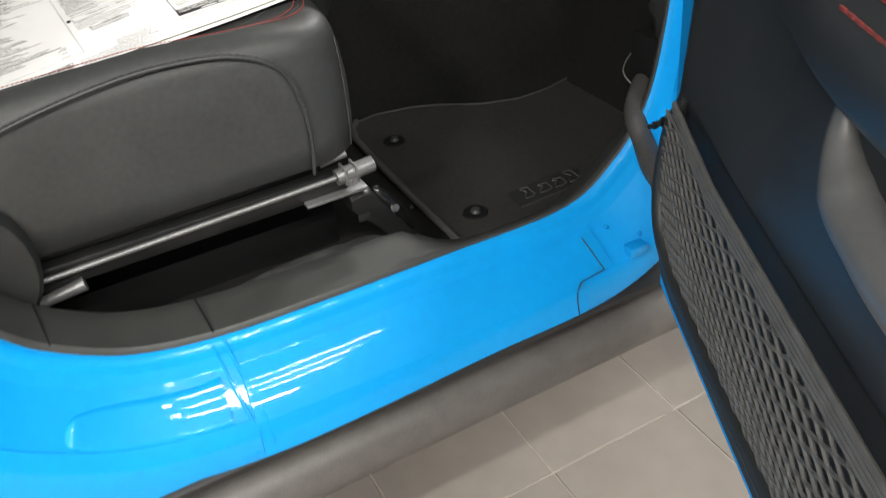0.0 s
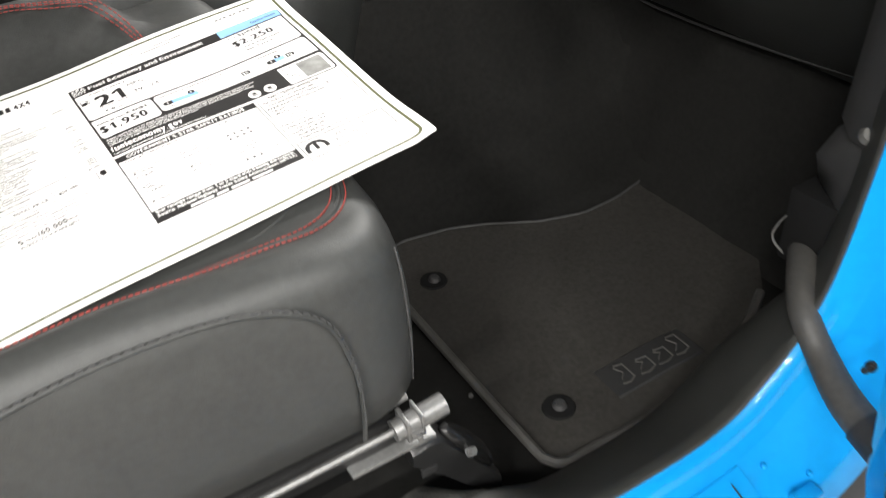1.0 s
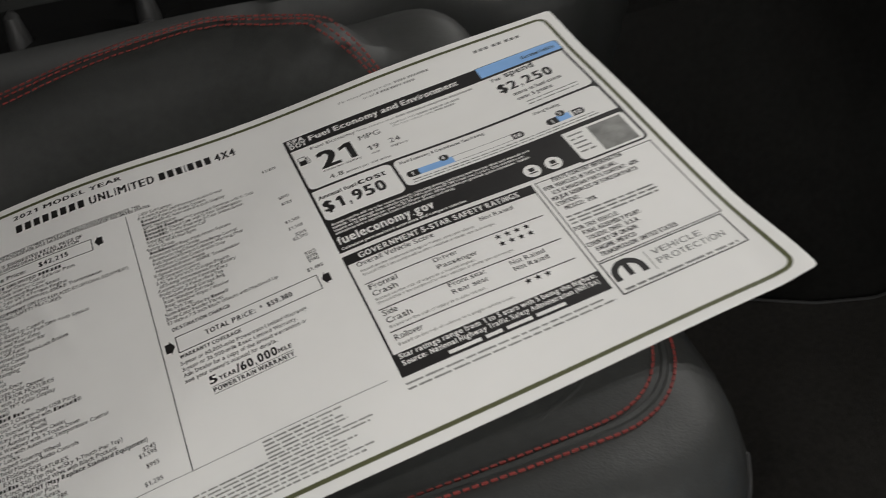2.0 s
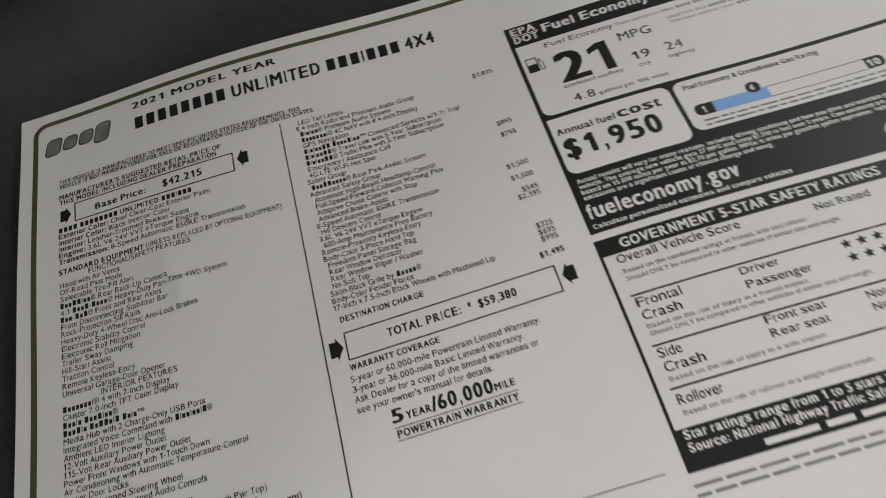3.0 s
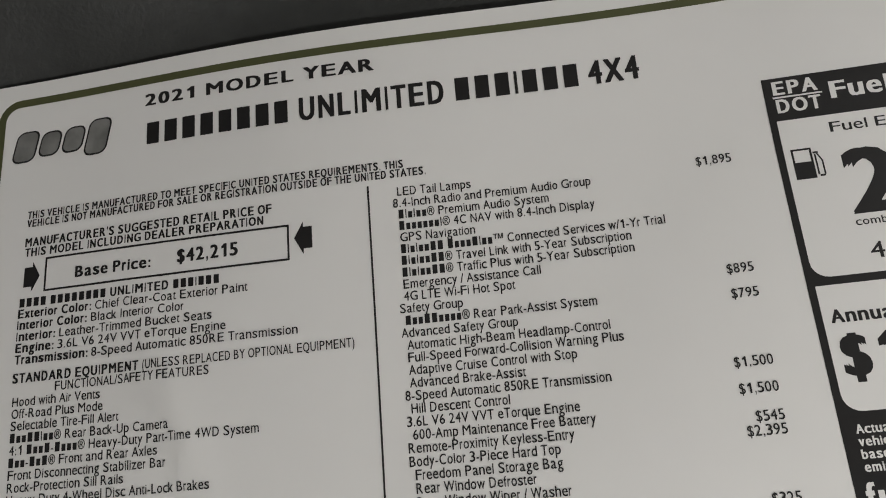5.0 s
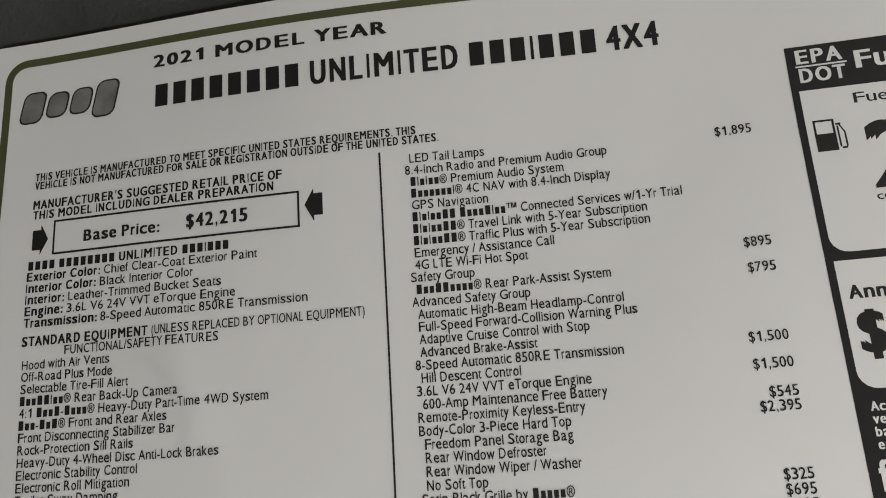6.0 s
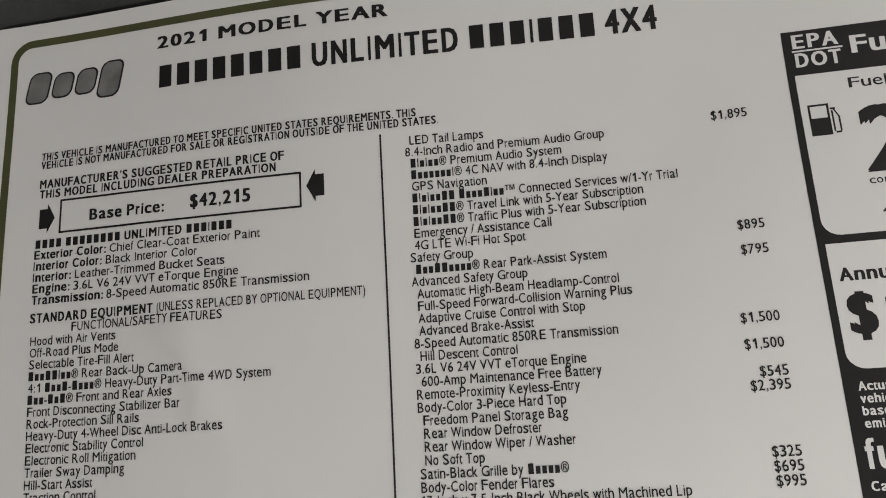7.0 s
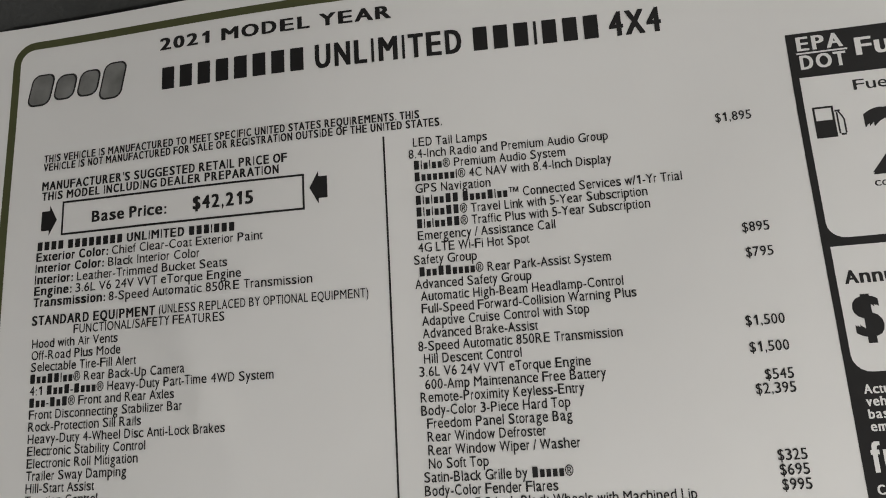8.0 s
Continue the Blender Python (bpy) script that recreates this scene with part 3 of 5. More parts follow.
def far_crest(x):
    return float(np.interp(x, [p[0] for p in FAR_SEAM], [p[1] for p in FAR_SEAM]))


def seat_top(x, y):
    z = paper_plane(x, y) - 0.004
    z += (0.033 - 0.016 * sstep(0.14, 0.27, x) - 0.012 * sstep(0.25, 0.33, x)) * math.exp(-((y - 0.187) / 0.026) ** 2) * sstep(0.42, 0.32, x)
    z += 0.037 * math.exp(-((y - far_crest(x)) / 0.034) ** 2) * sstep(0.36, 0.27, x)
    z -= 0.020 * sstep(0.585, 0.625, y)
    z -= 0.012 * math.exp(-((y - 0.38) / 0.12) ** 2) * math.exp(-((x - 0.12) / 0.2) ** 2)
    rest, out = sheet_height(x, y)
    gap = 0.005 * sstep(0.42, 0.46, y) * sstep(0.20, 0.10, x)
    return min(z, rest - 0.0025 - gap + 0.0011 * out)


def seat_ring(x, front):
    """Loop round the cushion at x; front 0..1 draws it in towards the nose."""
    ys0, ys1 = 0.160 + 0.090 * front ** 1.25, 0.622 - 0.06 * front
    drop = 0.085 * front ** 2.2
    loop = []
    for y, z in ((ys0 + 0.02, 0.776), (ys0 + 0.003, 0.787), (ys0 - 0.002, 0.82), (ys0 - 0.003, 0.85), (ys0 - 0.002, 0.88 - 0.02 * front)):
        loop.append((x, y, z))
    top = seat_top(x, 0.2) - drop
    r = 1.0 + 0.9 * front
    loop += [(x, ys0 + 0.0005 * r, top - 0.027 * r), (x, ys0 + 0.005 * r, top - 0.013 * r), (x, ys0 + 0.013 * r, top - 0.0045 * r)]
    for y in np.linspace(ys0 + 0.025 * r, ys1 - 0.025, 26):
        loop.append((x, float(y), seat_top(x, y) - drop))
    far = seat_top(x, ys1 - 0.025) - drop
    loop += [(x, ys1 - 0.010, far - 0.008), (x, ys1, far - 0.03), (x, ys1 + 0.004, far - 0.09), (x, ys1, 0.80), (x, ys1 - 0.02, 0.77)]
    return loop


bm = bmesh.new()
rings = [seat_ring(float(x), 0.0) for x in np.linspace(-0.22, 0.28, 24)]
for t in np.linspace(0.08, 1.0, 14):
    rings.append(seat_ring(0.28 + 0.090 * math.sin(t * math.pi / 2), float(1 - math.cos(t * math.pi / 2))))
last = rings[-1]
for k, sx in ((0.75, 0.366), (0.35, 0.355)):
    rings.append([(sx, y, lerp(0.772, z, k)) for _, y, z in last])
loft(bm, rings)
part("cushion", bm, LEATHER, seat, "smooth black leather seat cushion", crease=75)
SIDE = smooth_path([(-0.2, 0.155, 0.86), (-0.1, 0.155, 0.895), (0.007, 0.1555, 0.929), (0.110, 0.158, 0.946), (0.182, 0.1605, 0.946), (0.236, 0.159, 0.937), (0.276, 0.1565, 0.912), (0.291, 0.1555, 0.865), (0.293, 0.1555, 0.82), (0.290, 0.157, 0.782)], 10)
bm = bmesh.new()
tube(bm, [p + Vector((0, -0.0005, 0)) for p in SIDE], 0.0022, 6)
part("side_piping", bm, LEATHER, seat)
bm = bmesh.new()
stitches(bm, [p + Vector((0, -0.003, 0.004)) for p in SIDE], 0.0045, 0.0025, 0.0006)
part("side_stitching", bm, GREYTHREAD, seat, "dark grey stitching")
corner = seat_ring(0.28 + 0.090 * math.sin(0.56 * math.pi / 2), 1 - math.cos(0.56 * math.pi / 2))
bm = bmesh.new()
tube(bm, smooth_path([(x + 0.0004, y - 0.0006, z) for x, y, z in corner[1:7]], 8), 0.0010, 6)
part("nose_seam", bm, GREYTHREAD, seat, "grey seam on the front corner")


def on_seat(x, y, dz=0.0012):
    f = max(0.0, min(1.0, (x - 0.28) / 0.090))
    fr = 1 - math.sqrt(max(0.0, 1 - f * f))
    return (x, y, seat_top(x, y) - 0.085 * fr ** 2.2 + dz)


NEAR = smooth_path([(-0.18, 0.200, 0), (0.0, 0.204, 0), (0.10, 0.208, 0), (0.20, 0.213, 0), (0.265, 0.215, 0), (0.300, 0.219, 0), (0.323, 0.235, 0), (0.335, 0.265, 0), (0.340, 0.32, 0), (0.342, 0.45, 0), (0.330, 0.50, 0)], 10)
bm = bmesh.new()
stitches(bm, [on_seat(p.x, p.y) for p in NEAR], 0.0030, 0.0013, 0.0005)
out = []
for i, p in enumerate(NEAR):
    d = (NEAR[min(i + 1, len(NEAR) - 1)] - NEAR[max(i - 1, 0)]).normalized()
    out.append(on_seat(p.x + d.y * 0.0105, p.y - d.x * 0.0105))
stitches(bm, out, 0.0030, 0.0013, 0.0005)
part("red_stitching", bm, REDTHREAD, seat, "double row of red contrast stitching")
bm = bmesh.new()
tube(bm, [on_seat(p.x + 0.004, p.y - 0.004, -0.0002) for p in NEAR], 0.0022, 6)
part("seam_roll", bm, LEATHER, seat)
bm = bmesh.new()
tube(bm, [on_seat(x, y, -0.0006) for x, y in ((0.235, 0.226), (0.262, 0.231), (0.285, 0.240), (0.303, 0.252), (0.318, 0.268))], lambda t: 0.0004 + 0.0016 * math.sin(math.pi * t), 6)
part("leather_wrinkle", bm, LEATHER, seat)
FAR = smooth_path([(x, y, 0) for x, y in FAR_SEAM], 10)
bm = bmesh.new()
for off in (-0.0065, -0.0015, 0.0045):
    stitches(bm, [on_seat(p.x, p.y + off) for p in FAR], 0.0034, 0.0016, 0.00048)
part("red_stitching", bm, REDTHREAD, seat, "rows of red contrast stitching")
# backrest
bm = bmesh.new()
rings = []
for t in np.linspace(0, 1, 14):
    z = 0.93 + 0.62 * float(t)
    x = -0.16 - 0.17 * float(t)
    th = 0.11 - 0.03 * float(t)
    w0, w1 = 0.165 + 0.02 * float(t), 0.625 - 0.02 * float(t)
    ring = []
    for k in range(28):
        a = 2 * math.pi * k / 28
        ca, sa = math.cos(a), math.sin(a)
        px = math.copysign(abs(ca) ** 0.5, ca) * th / 2
        py = math.copysign(abs(sa) ** 0.45, sa) * (w1 - w0) / 2
        ring.append((x + px, (w0 + w1) / 2 + py, z))
    rings.append(ring)
loft(bm, rings)
part("backrest", bm, LEATHER, seat, "black leather backrest")
bm = bmesh.new()
loft(bm, [[(-0.075 + 0.070 * r * math.cos(a), y, 0.80 + 0.085 * r * math.sin(a)) for a in np.linspace(0, 2 * math.pi, 25)[:-1]] for y, r in ((0.175, 1.0), (0.146, 1.0), (0.138, 0.93), (0.136, 0.75))])
part("recliner_cover", bm, PLASTIC, seat, "rounded black plastic recliner cover")
bm = bmesh.new()
tube(bm, [(-0.012, 0.166, 0.7565), (0.12, 0.167, 0.7585), (0.26, 0.168, 0.7605), (0.335, 0.168, 0.7620)], 0.0033, 10)
part("seat_rail", bm, STEEL, seat, "bare steel upper seat rail edge")
bm = bmesh.new()
box(bm, -0.1, 0.335, 0.174, 0.20, 0.735, 0.764, 0.004)
box(bm, -0.1, 0.30, 0.54, 0.57, 0.735, 0.775, 0.004)
box(bm, -0.18, 0.33, 0.19, 0.6, 0.762, 0.776, 0.004)
part("seat_frame", bm, DARKSTEEL, seat, "black coated steel seat frame")
# riser coloured near black, so the shade under the seat is in its colour
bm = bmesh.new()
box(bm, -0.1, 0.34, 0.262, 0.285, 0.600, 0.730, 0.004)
part("seat_riser", bm, DEEPBLACK, seat, "black riser under the seat rail")
bm = bmesh.new()
tube(bm, [(0.318, 0.168, 0.7615), (0.366, 0.169, 0.7645)], 0.0098, 12)
tube(bm, [(0.305, 0.182, 0.778), (0.338, 0.18, 0.784)], 0.0055, 8)
box(bm, 0.326, 0.330, 0.1575, 0.1790, 0.7515, 0.7735, 0.001)
box(bm, 0.3395, 0.3425, 0.1575, 0.1790, 0.7525, 0.7750, 0.001)
box(bm, 0.329, 0.340, 0.1560, 0.1620, 0.7540, 0.7610, 0.0012)
disc(bm, (0.3345, 0.1550, 0.7575), 0.0026, 0.003, (0, -1, 0), 6)
part("rail_end", bm, STEEL, seat, "steel rail end with clamps")
bm = bmesh.new()
box(bm, 0.276, 0.354, 0.163, 0.186, 0.7355, 0.7400, 0.0012)
part("lower_rail", bm, STEEL, seat, "bare steel lower rail lip")
bm = bmesh.new()
loft(bm, [[(x, 0.163, z + 0.004), (x, 0.168, z + 0.008), (x, 0.192, z + 0.008), (x, 0.192, z - h), (x, 0.168, z - h), (x, 0.163, z - h + 0.004)] for x, z, h in ((0.330, 0.722, 0.012), (0.345, 0.725, 0.034), (0.358, 0.722, 0.044), (0.368, 0.708, 0.044), (0.380, 0.690, 0.042), (0.394, 0.668, 0.034), (0.408, 0.645, 0.022), (0.416, 0.634, 0.016))])
foot = part("mount_foot", bm, DARKSTEEL, seat, "black steel mounting foot")
bm = bmesh.new()
box(bm, 0.336, 0.352, 0.1618, 0.1660, 0.694, 0.704, 0.0012)
part("slot", bm, LINING, foot, "dark slot in the foot")
bm = bmesh.new()
loft(bm, [[(x + r * 0.75 * math.cos(a), 0.176 - r * 1.25 * math.sin(a), z + r * 0.66 * math.cos(a)) for a in np.linspace(0, 2 * math.pi, 17)[:-1]] for x, z, r in ((0.364, 0.727, 0.002), (0.367, 0.724, 0.006), (0.375, 0.712, 0.0095), (0.386, 0.695, 0.011), (0.398, 0.675, 0.0105), (0.407, 0.658, 0.008), (0.412, 0.648, 0.003))])
part("foot_cover", bm, GLOSSBLACK, seat, "glossy black rounded cover of the mounting foot")
bm = bmesh.new()
disc(bm, (0.3835, 0.1625, 0.6975), 0.0040, 0.006, (0.4, -0.75, 0.5), 6)
disc(bm, (0.3840, 0.1635, 0.6970), 0.0058, 0.002, (0.4, -0.75, 0.5), 16)
part("mount_bolt", bm, STEEL, seat, "shiny mounting bolt")
bm = bmesh.new()
tube(bm, smooth_path([(-0.05, 0.176, 0.722), (-0.02, 0.172, 0.728), (0.024, 0.170, 0.735)], 6), lambda t: 0.005 + 0.003 * t, 10)
part("adjust_lever", bm, STEEL, seat, "grey seat adjusting lever")
clip = thing("carpet_clip", "tiny pale plastic clip on the footwell carpet", "clip")
bm = bmesh.new()
disc(bm, (0.4685, 0.302, 0.5900), 0.0016, 0.003, seg=10, r2=0.0012)
disc(bm, (0.4685, 0.302, 0.5885), 0.0028, 0.002, seg=10)
part("head", bm, STEEL, clip)

# ---- floor mat ----
mat = thing("floor_mat", "black velour floor mat with bound edge on the carpet", "mat")
FARY = [(0.48, 0.52), (0.50, 0.572), (0.54, 0.580), (0.60, 0.570), (0.657, 0.55), (0.72, 0.518), (0.784, 0.500), (0.85, 0.503), (0.92, 0.518)]
NEARY = [(0.48, 0.185), (0.50, 0.168), (0.60, 0.165), (0.70, 0.176), (0.79, 0.205), (0.86, 0.245), (0.92, 0.31)]


def table(tab, x):
    for (xa, a), (xb, b) in zip(tab, tab[1:]):
        if x <= xb:
            return lerp(a, b, (x - xa) / (xb - xa))
    return tab[-1][1]


def mat_z(x, y):
    return 0.592 + 0.002 * noise.noise(Vector((x * 14, y * 14, 3.0))) + 0.15 * max(0, x - 0.90) + 0.010 * sstep(0.50, 0.58, y)


bm = bmesh.new()
rings = []
for x in [0.48, 0.484, 0.49, 0.497] + list(np.linspace(0.505, 0.945, 46)):
    a, b = table(NEARY, x), table(FARY, x)
    ys = [lerp(a, b, k / 40) for k in range(41)]
    rings.append([(float(x), y, mat_z(x, y)) for y in ys] + [(float(x), y, mat_z(x, y) - 0.007) for y in ys[::-1]])
loft(bm, rings)
part("cloth", bm, MATCLOTH, mat)
bm = bmesh.new()
edge = [(x, table(NEARY, x) + 0.001, mat_z(x, table(NEARY, x)) + 0.001) for x in np.linspace(0.85, 0.50, 22)]
edge += [(0.488, 0.174, 0.594), (0.481, 0.186, 0.594), (0.480, 0.25, 0.594), (0.480, 0.35, 0.594), (0.480, 0.45, 0.594), (0.482, 0.53, 0.596), (0.490, 0.562, 0.60), (0.505, 0.577, 0.602)]
tube(bm, edge, 0.0058, 8)
part("edge_binding", bm, BOOTRUBBER, mat, "grey rolled edge binding")
bm = bmesh.new()
tube(bm, [(x, table(FARY, x) - 0.001, mat_z(x, table(FARY, x)) + 0.001) for x in np.linspace(0.505, 0.93, 40)], 0.0019, 6)
part("edge_stitching", bm, GREYTHREAD, mat, "grey overlocked edge")
for gx, gy in ((0.535, 0.4955), (0.5357, 0.2314)):
    bm = bmesh.new()
    disc(bm, (gx, gy, mat_z(gx, gy) - 0.001), 0.019, 0.0035, seg=28, r2=0.017)
    cap = part("fastener", bm, DEEPBLACK, mat, "round black mat fastener")
    bm = bmesh.new()
    disc(bm, (gx + 0.001, gy, mat_z(gx, gy) + 0.002), 0.0085, 0.005, seg=20, r2=0.006)
    disc(bm, (gx + 0.001, gy, mat_z(gx, gy) + 0.006), 0.004, 0.002, seg=14)
    part("knob", bm, GREYPLASTIC, cap, "grey turning knob")
bm = bmesh.new()
loft(bm, [[(x, 0.205 + yy, mat_z(x, 0.23) + 0.0025 + hh) for yy, hh in ((0.0, -0.002), (0.002, 0.0), (0.045, 0.0), (0.047, -0.002))] for x in np.linspace(0.598, 0.722, 8)], closed=False)
plate = part("emblem_patch", bm, RUBBER, mat, "embossed black rubber emblem patch")
bm = bmesh.new()
for k, (w, h) in enumerate(((0.018, 0.026), (0.022, 0.020), (0.022, 0.020), (0.020, 0.028))):
    x = 0.612 + 0.026 * k
    tube(bm, [(x, 0.216, 0.5975), (x + w * 0.5, 0.214, 0.5975), (x + w, 0.218, 0.5975), (x + w, 0.214 + h, 0.5975), (x + w * 0.4, 0.216 + h, 0.5975)], 0.0012, 6)
    tube(bm, [(x + w * 0.2, 0.222, 0.5972), (x + w * 0.6, 0.229, 0.5976), (x + w * 0.3, 0.214 + h, 0.5972)], 0.0009, 6)
part("emblem_relief", bm, BOOTRUBBER, mat, "raised shapes on the emblem patch")

# ---- centre console ----
console = thing("centre_console", "black plastic centre console with cup holders", "console")
bm = bmesh.new()
rings = []
for x in list(np.linspace(-0.45, -0.06, 8)) + [-0.055] + list(np.linspace(-0.05, 0.28, 23)) + [0.287] + list(np.linspace(0.295, 0.64, 20)):
    f, tip = sstep(0.29, 0.44, x), sstep(0.17, 0.285, x)
    top = 1.010 - 0.06 * f - 0.03 * sstep(0.42, 0.66, x) ** 2 - 0.075 * max(0.0, (x - 0.5) / 0.14) ** 2.5
    y0 = 0.622 + 0.03 * sstep(0.28, 0.46, x) + 0.10 * sstep(0.46, 0.64, x) ** 1.6
    a, c = 0.646 - 0.010 * tip, 0.748 - 0.030 * tip ** 3
    if x > 0.29:
        a, c = max(a, y0 + 0.024), max(c, y0 + 0.09)
    hole = 0.075 if -0.052 < x < 0.284 else 0.0
    ring = [(y0 + 0.014, 0.60), (y0 + 0.010, 0.80), (y0 + 0.006, top - 0.060), (y0 + 0.008, top - 0.018), (y0 + 0.016, top - 0.004), (a - 0.004, top), (a, top - 0.002), (a + 0.005, top - 0.006 - hole), (c - 0.005, top - 0.006 - hole), (c, top - 0.002 + 0.004), (c + 0.004, top + 0.006), (c + 0.02, top + 0.008), (0.86, top + 0.004), (0.93, top - 0.01), (0.95, 0.66)]
    rings.append([(float(x), y, z) for y, z in ring])
loft(bm, rings)
part("body", bm, PLASTIC, console)
# added near-black inner faces that paint the shade inside the cup tray
bm = bmesh.new()
loft(bm, [[(x, 0.6515 - 0.010 * t, 1.003), (x, 0.6525 - 0.010 * t, 0.945), (x, 0.741 - 0.030 * t ** 3, 0.945), (x, 0.742 - 0.030 * t ** 3, 1.006)] for x, t in ((float(x), sstep(0.17, 0.285, x)) for x in np.linspace(-0.049, 0.281, 20))], closed=False)
bmesh.ops.solidify(bm, geom=bm.faces[:], thickness=0.001)
part("tray_liner", bm, DEEPBLACK, console, "matte black liner of the cup tray")
bm = bmesh.new()
tube(bm, smooth_path([(-0.05, 0.752, 1.018), (0.10, 0.752, 1.018), (0.20, 0.751, 1.018), (0.27, 0.738, 1.017), (0.29, 0.700, 1.013), (0.284, 0.655, 1.010), (0.26, 0.636, 1.009)], 8), 0.0035, 8)
part("tray_rim", bm, GREYPLASTIC, console, "charcoal rim of the cup tray")
for cx in (0.075, 0.185):
    bm = bmesh.new()
    loft(bm, [[(cx + r * math.cos(a), 0.695 + r * 0.95 * math.sin(a), z) for a in np.linspace(0, 2 * math.pi, 33)[:-1]] for r, z in ((0.047, 0.985), (0.047, 0.935), (0.043, 0.935), (0.043, 0.985))], caps=False)
    part("cup_holder", bm, DEEPBLACK, console, "black round cup holder")
for cx, cy, sy in ((0.13, 0.660, 1), (0.13, 0.732, -1), (0.235, 0.652, 1), (0.025, 0.735, -1)):
    bm = bmesh.new()
    loft(bm, [[(cx + w * math.cos(a), cy - sy * 0.010 + sy * d * (0.5 + 0.5 * math.sin(a)), z) for a in np.linspace(0, 2 * math.pi, 13)[:-1]] for w, d, z in ((0.012, 0.030, 0.94), (0.010, 0.024, 0.985), (0.006, 0.016, 1.003), (0.002, 0.006, 1.006))])
    part("cup_grip", bm, GREYPLASTIC, console, "charcoal rubber cup grip")
bm = bmesh.new()
disc(bm, (0.258, 0.672, 0.960), 0.011, 0.034, (0, 0, 1), 20, 0.010)
bmesh.ops.create_uvsphere(bm, u_segments=16, v_segments=10, radius=0.0105, matrix=Matrix.Translation((0.258, 0.672, 0.996)))
part("chrome_knob", bm, SILVER, console, "small shiny chrome knob")
for ax, ay, bx, by, half in ((0.118, 0.702, 0.180, 0.776, 0.0030), (0.130, 0.700, 0.225, 0.752, 0.0022)):
    bm = bmesh.new()
    n = Vector((ay - by, bx - ax, 0)).normalized() * half
    loft(bm, [[(x + n.x, y + n.y, 1.0185), (x + n.x * 0.5, y + n.y * 0.5, 1.0215), (x - n.x * 0.5, y - n.y * 0.5, 1.0215), (x - n.x, y - n.y, 1.0185)] for x, y in ((lerp(ax, bx, t), lerp(ay, by, t)) for t in np.linspace(0, 1, 6))])
    part("bright_strip", bm, STEEL, console, "bright metal strip across the cup tray")

# ---- dashboard above the footwell ----
dash = thing("dashboard", "black plastic dashboard with glove box over the footwell", "dashboard")
bm = bmesh.new()
rings = []
for y in np.linspace(0.13, 1.55, 24):
    rings.append([(1.06, float(y), 0.83), (0.975, float(y), 0.825), (0.935, float(y), 0.845), (0.895, float(y), 0.92), (0.86, float(y), 1.0), (0.83, float(y), 1.08), (0.83, float(y), 1.16), (0.95, float(y), 1.20), (1.15, float(y), 1.20), (1.15, float(y), 0.9)])
loft(bm, rings)
part("panel", bm, PLASTIC, dash)
bm = bmesh.new()
tube(bm, smooth_path([(0.928, 0.20, 0.86), (0.934, 0.34, 0.846), (0.937, 0.50, 0.838), (0.93, 0.60, 0.85), (0.89, 0.63, 0.93)], 8), 0.0018, 6)
part("glovebox_gap", bm, RUBBER, dash, "thin edge of the glove box lid")

# ---- sheet of paper leaning on the dashboard ----
sheet = thing("paper_sheet", "white printed paper sheet hanging from the dashboard", "paper")
bm = bmesh.new()
loft(bm, [[(0.722 + 0.07 * t, 0.285 + 0.20 * s, 0.994 + 0.13 * t + 0.018 * s) for s in np.linspace(0, 1, 7)] for t in np.linspace(0, 1, 6)], closed=False)
bmesh.ops.solidify(bm, geom=bm.faces[:], thickness=0.0005)
part("leaf", bm, PAPER, sheet)

# ---- window sticker on the seat ----
sticker = thing("window_sticker", "large white printed price sticker lying on the seat", "sticker")
bm = bmesh.new()
nu, nv, rings = 220, 130, []
for i in range(nu + 1):
    u = lerp(LEFT, RIGHT, i / nu)
    u = RIGHT - (RIGHT - u) ** 2 / 6.0 if RIGHT - u < 6.0 else u
    ring = []
    for j in range(nv + 1):
        v = lerp(BOTTOM, TOP, j / nv)
        # the corners are cut round
        round_u, round_v = 3.0, 3.0
        du = max(0.0, u - (RIGHT - round_u))
        cut = round_v - math.sqrt(max(0.0, round_v ** 2 - (round_v * du / round_u) ** 2))
        ring.append(on_sheet(u, min(max(v, BOTTOM + cut), TOP - cut)))
    rings.append(ring)
loft(bm, rings, closed=False)
for f in bm.faces:
    if f.normal.z < 0:
        f.normal_flip()
bmesh.ops.solidify(bm, geom=bm.faces[:], thickness=0.0003)
part("sheet", bm, PAPER, sticker, "slightly curled white paper")


def printed(u, v, h):
    """A printed point; the panels of the right half are set a little wider than their grid."""
    return on_sheet(u + float(np.interp(u, (190, 197, 215, 240, 252, 300, 336, 396, 402), (0, 0.7, 1.4, 2.3, 2.7, 1.8, 0.8, -0.9, 0))), v, h)


def flat_shape(name, loops, mat, h=0.12, label="", step=6.0):
    """Printed areas: each loop is a convex list of (u, v); cut fine enough to follow the sheet."""
    bm = bmesh.new()
    for lp in loops:
        f = bm.faces.new([bm.verts.new((u, v, 0)) for u, v in lp])
    for ax in (0, 1):
        lo, hi = min(v.co[ax] for v in bm.verts), max(v.co[ax] for v in bm.verts)
        k = math.ceil(lo / step)
        while k * step < hi:
            co, no = [0, 0, 0], [0, 0, 0]
            co[ax], no[ax] = k * step, 1
            bmesh.ops.bisect_plane(bm, geom=bm.verts[:] + bm.edges[:] + bm.faces[:], plane_co=co, plane_no=no)
            k += 1
    for v in bm.verts:
        v.co = printed(v.co.x, v.co.y, h)
    for f in bm.faces:
        f.normal_update()
        if f.normal.z < 0:
            f.normal_flip()
    return part(name, bm, mat, sticker, label, smooth=False)


def rect(u0, v0, u1, v1):
    return [(u0, v0), (u1, v0), (u1, v1), (u0, v1)]


